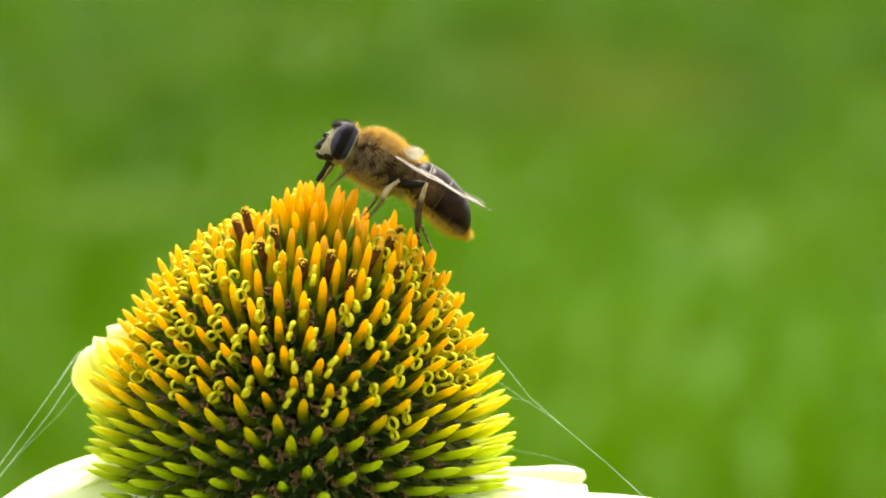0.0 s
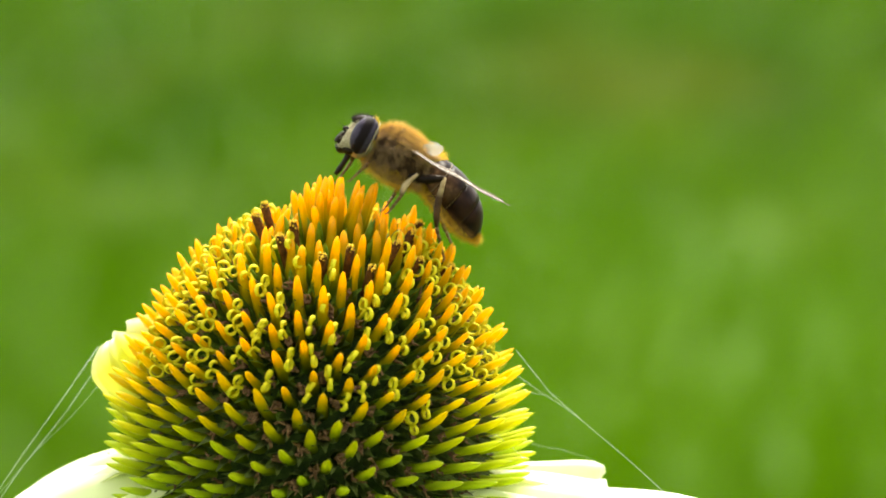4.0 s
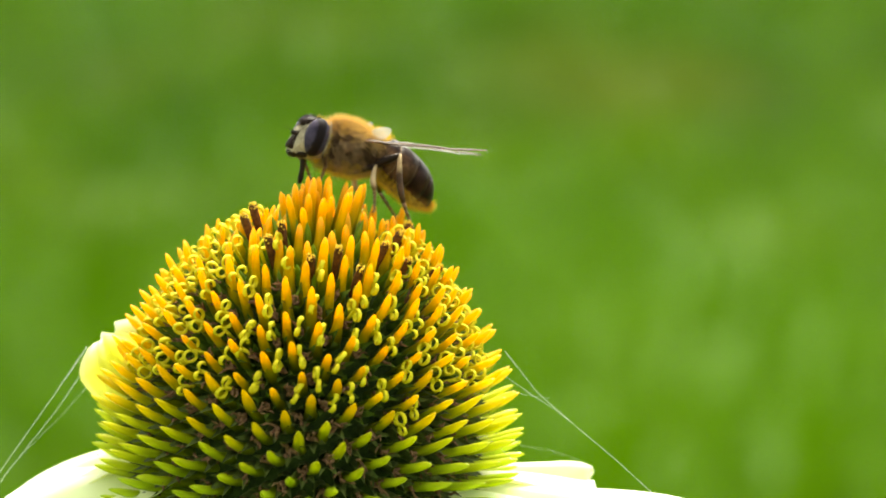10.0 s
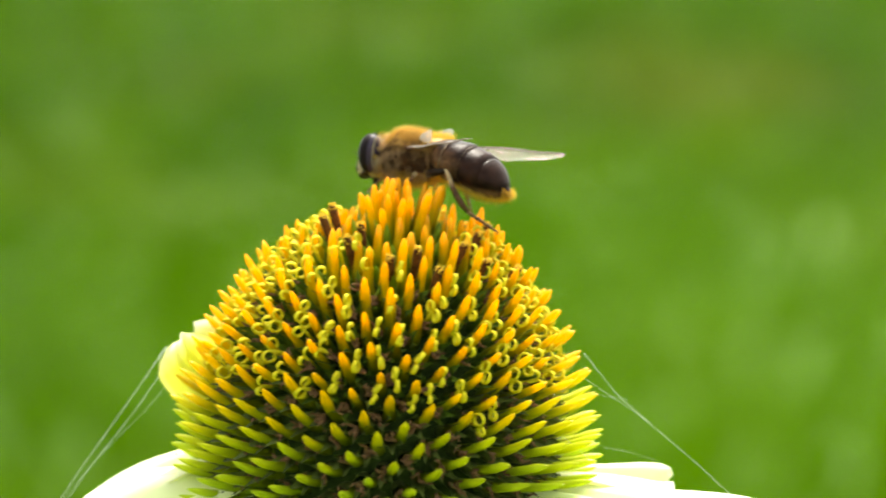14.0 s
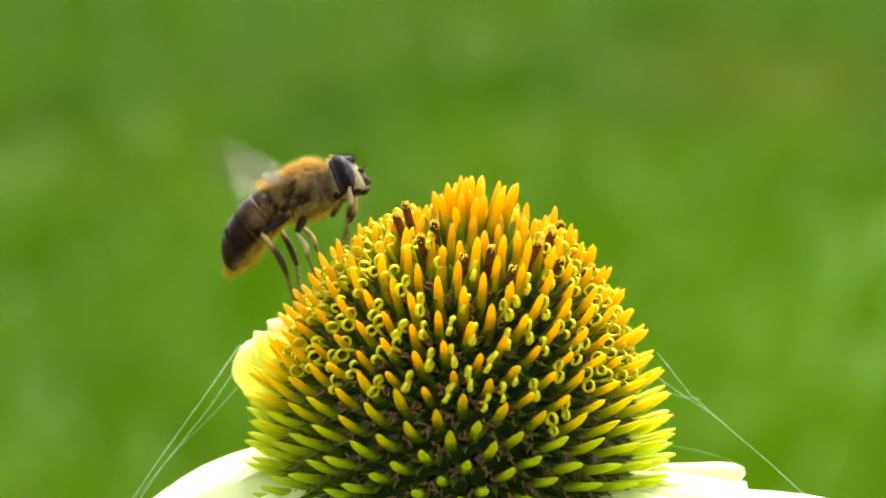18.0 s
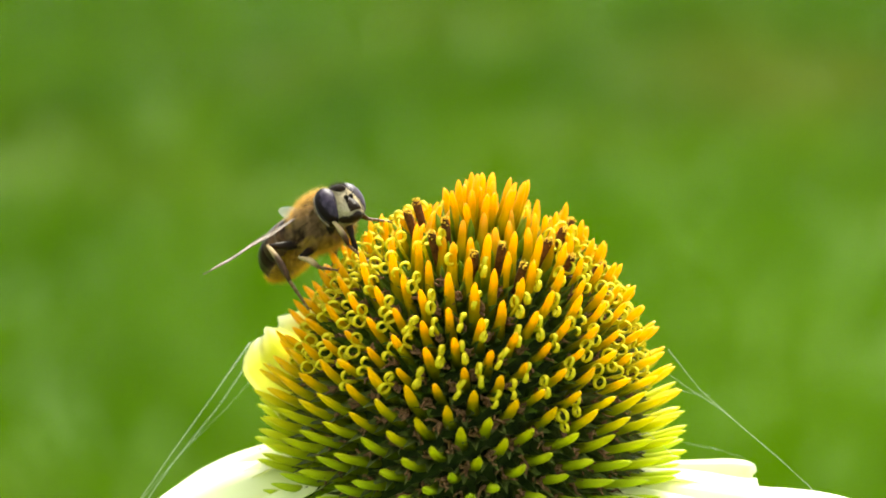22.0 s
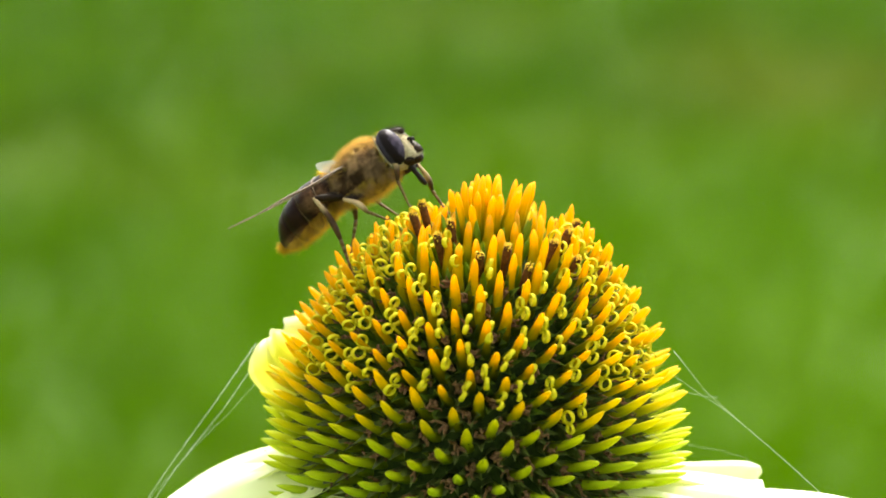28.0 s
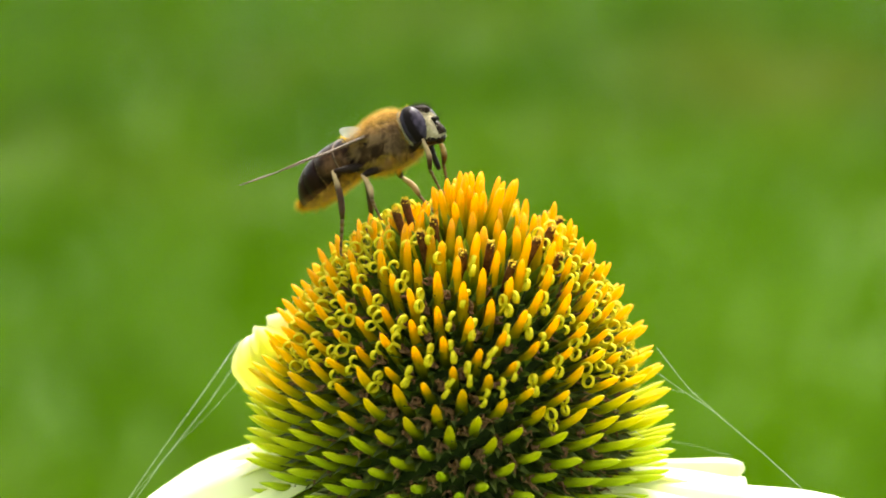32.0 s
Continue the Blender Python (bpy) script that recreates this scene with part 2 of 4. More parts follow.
def eye_material():
    """Dark violet-brown facets with two upright bands of darker hair."""
    m, nt, p = mat("compound_eye")
    tc = nt.nodes.new("ShaderNodeTexCoord")
    sep = node(nt, "ShaderNodeSeparateXYZ", [(0, tc.outputs["Object"])])
    n = noise_tex(nt, 2500, 3.0)
    across = math_node(nt, "ADD", sep.outputs[0], math_node(nt, "MULTIPLY", sep.outputs[2], 0.31))
    across = math_node(nt, "ADD", across, math_node(nt, "MULTIPLY", math_node(nt, "SUBTRACT", n, 0.5), 0.0003))
    band = math_node(nt, "ABSOLUTE", math_node(nt, "SUBTRACT", across, 0.0033))
    band = math_node(nt, "MULTIPLY", math_node(nt, "SUBTRACT", 0.00042, band), 6000.0, True)
    base = ramp(nt, n, [(0.3, (0.016, 0.012, 0.020)), (0.7, (0.046, 0.034, 0.052))])
    nt.links.new(blend(nt, band, base, (0.006, 0.003, 0.003)), p.inputs["Base Color"])
    p.inputs["Specular IOR Level"].default_value = 0.09
    rough = math_node(nt, "ADD", 0.42, math_node(nt, "MULTIPLY", band, 0.25))
    nt.links.new(rough, p.inputs["Roughness"])
    return m


def tibia_material(name, pale):
    """A tan shin that darkens past a length given in metres."""
    m, nt, p = mat(name)
    tc = nt.nodes.new("ShaderNodeTexCoord")
    sep = node(nt, "ShaderNodeSeparateXYZ", [(0, tc.outputs["Object"])])
    n = noise_tex(nt, 2200, 3.0)
    z = math_node(nt, "ADD", sep.outputs[2], math_node(nt, "MULTIPLY", math_node(nt, "SUBTRACT", n, 0.5), 0.0006))
    f = math_node(nt, "MULTIPLY", math_node(nt, "SUBTRACT", z, pale - 0.0003), 1600.0, True)
    tan = ramp(nt, n, [(0.3, (0.24, 0.155, 0.075)), (0.7, (0.46, 0.34, 0.18))])
    dark = ramp(nt, n, [(0.3, (0.022, 0.010, 0.004)), (0.7, (0.080, 0.040, 0.017))])
    nt.links.new(blend(nt, f, tan, dark), p.inputs["Base Color"])
    p.inputs["Roughness"].default_value = 0.45
    p.inputs["Specular IOR Level"].default_value = 0.1
    relief(nt, p, n, 0.3, 0.0001)
    return m


COMPOUND = eye_material()
TIBIA = {"fore": tibia_material("fore_tibia", 0.0012), "middle": tibia_material("middle_tibia", 0.0017), "hind": tibia_material("hind_tibia", 0.0011)}


def wing_material(name="wing_membrane", body=0.14):
    m, nt, p = mat(name)
    n = noise_tex(nt, 700, 3.0)
    nt.links.new(ramp(nt, n, [(0.3, (0.56, 0.52, 0.44)), (0.7, (0.78, 0.79, 0.76))]), p.inputs["Base Color"])
    p.inputs["Roughness"].default_value = 0.22
    p.inputs["Thin Film Thickness"].default_value = 380
    relief(nt, p, n, 0.5, 0.0004)
    clear = nt.nodes.new("ShaderNodeBsdfTransparent")
    clear.inputs[0].default_value = (0.97, 0.95, 0.90, 1)
    mx = nt.nodes.new("ShaderNodeMixShader")
    mx.inputs[0].default_value = body
    nt.links.new(clear.outputs[0], mx.inputs[1])
    nt.links.new(p.outputs[0], mx.inputs[2])
    nt.links.new(mx.outputs[0], nt.nodes["Material Output"].inputs["Surface"])
    return m


WING, CREAM = wing_material(), wing_material("cream_flap", 0.42)


# ---- building helpers ----
def mesh_of(name, verts, faces, material, smooth=True):
    me = bpy.data.meshes.new(name)
    me.from_pydata([tuple(v) for v in verts], [], faces)
    mats = material if isinstance(material, (list, tuple)) else [material]
    for x in mats:
        me.materials.append(x)
    if smooth:
        me.polygons.foreach_set("use_smooth", [True] * len(me.polygons))
    me.update()
    return me


def part(name, data, parent, label="", at=None):
    """Link a mesh as one object under a thing or a part."""
    ob = new(name, data)
    ob.parent = parent
    if at is not None:
        ob.matrix_basis = at
    return tagged(ob, label)


def empty_thing(name, label, category, at=None, group=""):
    ob = new(name)
    ob.empty_display_size = 0.005
    if at is not None:
        ob.matrix_basis = at
    return tagged(ob, label, category, group)


def tube(points, radii, sides=8, cap=True, flat=1.0, up=(0, 0, 1)):
    """Vertices and faces of a tube along points; flat squeezes it across 'up'."""
    pts = [Vector(p) for p in points]
    verts, faces = [], []
    side = None
    for i, p in enumerate(pts):
        d = (pts[min(i + 1, len(pts) - 1)] - pts[max(i - 1, 0)]).normalized()
        if side is None:
            ref = Vector(up)
            if abs(d.dot(ref)) > 0.95:
                ref = Vector((1, 0, 0))
            side = d.cross(ref).normalized()
        side = (side - d * side.dot(d)).normalized()
        other = d.cross(side)
        r = radii[i] if isinstance(radii, (list, tuple)) else radii
        for k in range(sides):
            a = 2 * math.pi * k / sides
            verts.append(p + side * (r * math.cos(a)) + other * (r * flat * math.sin(a)))
    for i in range(len(pts) - 1):
        for k in range(sides):
            a, b = i * sides + k, i * sides + (k + 1) % sides
            faces.append((a, b, b + sides, a + sides))
    if cap:
        faces.append(tuple(reversed(range(sides))))
        faces.append(tuple(range((len(pts) - 1) * sides, len(pts) * sides)))
    return verts, faces


def joined(*pieces):
    verts, faces = [], []
    for v, f in pieces:
        o = len(verts)
        verts += list(v)
        faces += [tuple(i + o for i in q) for q in f]
    return verts, faces


def rings(profile, sides=24, squash=1.0, centre=None):
    """A body along x: profile rows (x, half width, half height, z)."""
    verts, faces = [], []
    for x, w, h, z in profile:
        for k in range(sides):
            a = 2 * math.pi * k / sides
            verts.append(Vector((x, w * math.cos(a), z + h * math.sin(a))))
    n = len(profile)
    for i in range(n - 1):
        for k in range(sides):
            a, b = i * sides + k, i * sides + (k + 1) % sides
            faces.append((a, a + sides, b + sides, b))
    faces.append(tuple(range(sides)))
    faces.append(tuple(reversed(range((n - 1) * sides, n * sides))))
    return verts, faces


def ball(c, r, seg=20, ring=14):
    verts, faces = [Vector(c) + Vector((0, 0, -r[2]))], []
    for i in range(1, ring):
        t = math.pi * i / ring - math.pi / 2
        for k in range(seg):
            a = 2 * math.pi * k / seg
            verts.append(Vector((c[0] + r[0] * math.cos(t) * math.cos(a), c[1] + r[1] * math.cos(t) * math.sin(a), c[2] + r[2] * math.sin(t))))
    verts.append(Vector(c) + Vector((0, 0, r[2])))
    top = len(verts) - 1
    for k in range(seg):
        faces.append((0, 1 + (k + 1) % seg, 1 + k))
        faces.append((top, top - seg + k, top - seg + (k + 1) % seg))
    for i in range(ring - 2):
        for k in range(seg):
            a, b = 1 + i * seg + k, 1 + i * seg + (k + 1) % seg
            faces.append((a, b, b + seg, a + seg))
    return verts, faces


# ---- lawn ----
def build_lawn():
    v = [(-600, -600, 0), (600, -600, 0), (600, 600, 0), (-600, 600, 0)]
    tagged(new("ground", mesh_of("ground", v, [(0, 1, 2, 3)], LAWN, False)), "sunlit green lawn soil under short turf", "lawn", kind="structure")
    rng = np.random.default_rng(5)
    n = 90000
    y = 3.2 + 12.0 * rng.random(n) ** 1.15
    x = (rng.random(n) - 0.5) * (1.6 + 0.36 * y) + 0.02 * y
    clump = np.sin(x * 9 + 1.3 * np.sin(y * 1.7)) * np.sin(y * 2.3 + 2 * np.sin(x * 3.1))
    h = (0.035 + 0.03 * rng.random(n)) * (1.0 + 0.15 * clump * 0.5)
    m = 150000                      # thinner turf round about
    ex, ey = rng.random(m) * 15 - 7.5, rng.random(m) * 22 - 7
    clear = (np.abs(ex - 0.02 * ey) > 0.8 + 0.18 * ey) | (ey < 3.2) | (ey > 15)
    clear &= np.hypot(ex, ey) > 0.35
    ex, ey = ex[clear], ey[clear]
    x, y = np.concatenate([x, ex]), np.concatenate([y, ey])
    h = np.concatenate([h, 0.035 + 0.03 * rng.random(len(ex))])
    n = len(x)
    a = rng.random(n) * 6.283
    lean = rng.normal(0, 0.35, (n, 2)) * h[:, None]
    w = 0.0022 + 0.0022 * rng.random(n)
    dx, dy = np.cos(a) * w, np.sin(a) * w
    co = np.zeros((n, 5, 3))
    co[:, 0] = np.stack([x - dx, y - dy, 0 * x - 0.003], 1)
    co[:, 1] = np.stack([x + dx, y + dy, 0 * x - 0.003], 1)
    mx, my = x + lean[:, 0] * 0.4, y + lean[:, 1] * 0.4
    co[:, 2] = np.stack([mx + dx * 0.8, my + dy * 0.8, h * 0.6], 1)
    co[:, 3] = np.stack([mx - dx * 0.8, my - dy * 0.8, h * 0.6], 1)
    co[:, 4] = np.stack([x + lean[:, 0], y + lean[:, 1], h], 1)
    me = bpy.data.meshes.new("grass")
    me.vertices.add(n * 5)
    me.vertices.foreach_set("co", co.ravel())
    b = np.arange(n)[:, None] * 5
    loops = np.concatenate([b + [0, 1, 2, 3], b + [3, 2, 4]], 1).ravel()
    me.loops.add(n * 7)
    me.loops.foreach_set("vertex_index", loops)
    me.polygons.add(n * 2)
    st = (np.arange(n)[:, None] * 7 + [0, 4]).ravel()
    me.polygons.foreach_set("loop_start", st)
    me.polygons.foreach_set("loop_total", np.tile([4, 3], n))
    me.materials.append(BLADES)
    me.update(calc_edges=True)
    me.validate()
    tagged(new("grass", me), "short green lawn grass with paler and drier patches", "grass", kind="stuff")


build_lawn()

# ---- coneflower ----
TURN = math.pi * (3 - math.sqrt(5)) + 0.0006       # golden angle of the spirals
TIP_A, TIP_B = 15.19, 19.22              # half width and height over the bract tips, mm
CORE_A, CORE_B = 10.7, 14.5              # the same of the receptacle
START, STEP, POWER = 2.089, 0.0035, 0.971     # phase, pace and crowding of the spirals
TUFT = 22                                # young bracts in the tuft
FIRST = 9                                # turn of the spirals at which the tuft ends


def dome(u, a, b):
    """Radius and height on the dome where u runs from 0 at the apex to 1 at the widest level."""
    c = 1 - u
    return a * math.sqrt(max(0.0, 1 - c * c)) ** 1.1, b * c


def tip_dome(u, out):
    """Radius and height over the bract tips; the lowest ones reach furthest."""
    c = 1 - u
    flare = min(1.0, max(0.0, (u - 0.55) / 0.35))
    slope = 1.1 * max(0.0, -out.x) * math.exp(-((u - 0.17) / 0.12) ** 2)       # a flatter shoulder on one side
    r = (TIP_A - 0.57 * u * (1 - u) + (0.9 + 0.2 * out.x) * flare * abs(out.x)) * math.sqrt(max(0.0, 1 - c * c)) ** 1.148
    return r - slope, TIP_B * c


def spiral(n):
    """Place on the dome and azimuth of the n-th bract; the youngest stand crowded on top."""
    if n < TUFT:
        return 0.0235 * (n + 0.5) / TUFT, START - n * TURN
    k = n - TUFT + FIRST
    q = k / 200
    az = START - k * TURN - 0.0483 * q * q + 0.0473 * q ** 3
    u = STEP * (k + 0.5) ** POWER - 0.0054 * q * q
    return u - 0.018 * min(1.0, 2 * u) * (0.94 * math.cos(az) + math.sin(az)), az


def bract_mesh(name, width, thick, bow, blunt, taper=0.14, length=6.0):
    """One stiff chaffy bract along z, keeled, bowed towards +x; blunt from 0 to 1."""
    seg, sides = 10, 8
    verts, faces = [], []
    rise = 0.62 + 0.25 * blunt
    for i in range(seg + 1):
        t = 1 - (1 - i / seg) ** 1.35
        wd = (1.30 - 0.28 * min(1.0, t / 0.5)) * (1 - taper * max(0.0, t - 0.35) / 0.65)
        if t > rise:
            q = (t - rise) / (1 - rise)
            wd *= blunt * math.sqrt(max(0.0, 1 - q * q * 0.98)) + (1 - blunt) * (1 - 0.92 * q ** 1.25)
        th = thick * wd
        x = bow * (t * t - 0.25 * t)
        for k in range(sides):
            a = 2 * math.pi * k / sides
            keel = 1.2 if k == 0 else 1.0
            rough = 1 + 0.22 * noise.noise(Vector((t * 5, k * 0.9, width * 90 + bow * 7)))
            sway = 0.10 * noise.noise(Vector((t * 2.2, 3.3, width * 70 - bow * 5)))
            verts.append(Vector((x - th * math.cos(a) * keel * rough, (width * wd * math.sin(a)) * rough + sway, length * t)) * MM)
    for i in range(seg):
        for k in range(sides):
            a, b = i * sides + k, i * sides + (k + 1) % sides
            faces.append((a, b, b + sides, a + sides))
    faces.append(tuple(range(seg * sides, (seg + 1) * sides)))
    return mesh_of(name, verts, faces, BRACT)


def floret_mesh(seed, leaf):
    """A spent disc floret: a cup with five pointed lobes and shrivelled brown anthers."""
    rnd = random.Random(seed)
    v, f = [], []
    sides = 10
    for r, z, crease in ((0.42, 0.0, 0.0), (0.54, 1.2, 0.02), (0.62, 1.85, 0.10)):
        for k in range(sides):
            a = 2 * math.pi * k / sides
            fold = crease if k % 2 else -crease        # lobes keeled along their middle
            v.append(Vector(((r + 0.7 * fold) * math.cos(a), (r + 0.7 * fold) * math.sin(a), z + 2.0 * fold)))
    for i in range(2):
        for k in range(sides):
            f.append((i * sides + k, i * sides + (k + 1) % sides, (i + 1) * sides + (k + 1) % sides, (i + 1) * sides + k))
    for k in range(0, sides, 2):
        a = 2 * math.pi * (k + 1) / sides
        out = 0.90 + 0.22 * rnd.random()
        v.append(Vector((out * math.cos(a), out * math.sin(a), 2.75 + 0.4 * rnd.random())))
        f.append((20 + k, 20 + k + 1, len(v) - 1))
        f.append((20 + k + 1, 20 + (k + 2) % sides, len(v) - 1))
    nf = len(f)
    for j in range(5):
        a = 2 * math.pi * j / 5 + rnd.random()
        p = [Vector((0.12 * math.cos(a), 0.12 * math.sin(a), 1.5))]
        for s in range(4):
            p.append(p[-1] + Vector((rnd.uniform(-0.28, 0.28), rnd.uniform(-0.28, 0.28), rnd.uniform(0.05, 0.35))))
        tv, tf = tube(p, [0.11, 0.12, 0.10, 0.08, 0.04], 5)
        o = len(v)
        v += tv
        f += [tuple(i + o for i in q) for q in tf]
    me = mesh_of("floret", [p * MM for p in v], f, [leaf, WITHERED], False)
    me.polygons.foreach_set("material_index", [0] * nf + [1] * (len(f) - nf))
    return me


def stigma_mesh(seed, full):
    """A forked yellow stigma whose two arms curl back into rings."""
    rnd = random.Random(seed)
    pieces = [tube([(0, 0, 0.6), (0, 0, 1.9), (0.03, 0, 2.9)], [0.14, 0.14, 0.16], 6)]
    for s in (-1, 1):
        c = rnd.uniform(0.39, 0.50) * (1 if full else 0.85)
        turn = rnd.uniform(5.4, 6.5) if full else rnd.uniform(3.2, 4.6)
        pts = []
        for i in range(13):
            a = turn * i / 12
            k = c * (1 - 0.25 * i / 12)
            pts.append((s * (0.04 + k * (1 - math.cos(a)) * 1.0), 0.05 * s + 0.12 * s * i / 12, 2.85 + k * math.sin(a) * 1.2))
        pieces.append(tube(pts, [0.15] * 4 + [0.19] * 7 + [0.17, 0.12], 6, True, 0.52))
    return mesh_of("stigma", [p * MM for p in joined(*pieces)[0]], joined(*pieces)[1], STYLE)


def anther_mesh(seed):
    """A dark anther tube, ribbed, crowned with crumbs of pollen."""
    rnd = random.Random(seed)
    v, f = [], []
    sides = 10
    for z, r in ((0.3, 0.24), (1.5, 0.30), (2.6, 0.34), (3.1, 0.32), (3.25, 0.22)):
        for k in range(sides):
            a = 2 * math.pi * k / sides
            q = r * (1.0 if k % 2 else 0.84)
            v.append(Vector((q * math.cos(a), q * math.sin(a), z)))
    for i in range(4):
        for k in range(sides):
            f.append((i * sides + k, i * sides + (k + 1) % sides, (i + 1) * sides + (k + 1) % sides, (i + 1) * sides + k))
    nf = len(f)
    for j in range(34):
        a, r = rnd.random() * 6.28, 0.33 * math.sqrt(rnd.random())
        bv, bf = ball((r * math.cos(a), r * math.sin(a), (3.2 if r < 0.24 else 2.85 + 0.35 * rnd.random()) + 0.22 * rnd.random()), [rnd.uniform(0.03, 0.075)] * 3, 6, 4)
        o = len(v)
        v += bv
        f += [tuple(i + o for i in q) for q in bf]
    me = mesh_of("anther", [p * MM for p in v], f, [ANTHER, POLLEN])
    me.polygons.foreach_set("material_index", [0] * nf + [1] * (len(f) - nf))
    return me


def bud_mesh(seed):
    """A closed green floret bud with a five-ribbed tip."""
    rnd = random.Random(seed)
    v, f, sides = [], [], 10
    top = 2.0 + 0.5 * rnd.random()
    for z, r in ((0, 0.26), (top * 0.5, 0.31), (top * 0.8, 0.27), (top * 1.05, 0.14), (top * 1.2, 0.03)):
        for k in range(sides):
            a = 2 * math.pi * k / sides
            q = r * (1.0 if k % 2 else 0.86)
            v.append(Vector((q * math.cos(a), q * math.sin(a), z)) * MM)
    for i in range(4):
        for k in range(sides):
            f.append((i * sides + k, i * sides + (k + 1) % sides, (i + 1) * sides + (k + 1) % sides, (i + 1) * sides + k))
    return mesh_of("bud", v, f, BUD)


def petal_mesh(name, length, width, droop, material, curl=0.2, seed=0, lift=0.0, notch=0.6, ripple=0.0):
    """A ray petal along +x with two lengthwise grooves, cupped, notched at its tip."""
    rnd = random.Random(seed)
    nu, nv = 22, 12
    verts, faces, uvs = [], [], []
    for side in (0, 1):
        for i in range(nu + 1):
            t = i / nu
            w = width * (0.30 + 0.70 * math.sin(math.pi * min(1, t * 0.62 + 0.06)) ** 0.8)
            if t > 0.86:
                w *= math.sqrt(max(0.0, 1 - ((t - 0.86) / 0.15) ** 2)) * 0.8 + 0.2
            for j in range(nv + 1):
                s = j / nv * 2 - 1
                x = length * t - (notch * (1 - math.cos(s * math.pi * 3)) * max(0, t - 0.8) * 2)
                z = lift * t * length - droop * length * t ** 2.2 + curl * w * s * s - 0.10 * width * math.cos(s * math.pi * 2.2) * (0.3 + t)
                z += 0.12 * width * math.sin(5 * t + seed) * s
                z += ripple * width * math.sin(8 * s + 2.5 * t + 1) * t ** 3
                x += ripple * width * math.sin(6.5 * s + 0.8) * t ** 4
                verts.append(Vector((x, s * w / 2 * (1 + 0.5 * ripple * math.sin(16 * t)), z - 0.16 * side)) * MM)
                uvs.append((s * w * MM / 2, t * length * MM))
    k = (nu + 1) * (nv + 1)
    for i in range(nu):
        for j in range(nv):
            a = i * (nv + 1) + j
            faces.append((a, a + nv + 1, a + nv + 2, a + 1))
            faces.append((k + a, k + a + 1, k + a + nv + 2, k + a + nv + 1))
    edge = [i * (nv + 1) for i in range(nu + 1)] + [nu * (nv + 1) + j for j in range(1, nv + 1)] + [i * (nv + 1) + nv for i in range(nu - 1, -1, -1)]
    for a, b in zip(edge, edge[1:] + edge[:1]):
        faces.append((b, a, a + k, b + k))
    me = mesh_of(name, verts, faces, material)
    lay = me.uv_layers.new(name="UVMap")
    for lp in me.loops:
        lay.data[lp.index].uv = uvs[lp.vertex_index]
    return me


def frame_along(base, tip, back):
    """Pose at base with z towards tip and x turned as near to 'back' as it goes."""
    z = (tip - base).normalized()
    x = (back - z * back.dot(z)).normalized()
    y = z.cross(x)
    m = Matrix((x, y, z)).transposed().to_4x4()
    m.translation = base
    return m


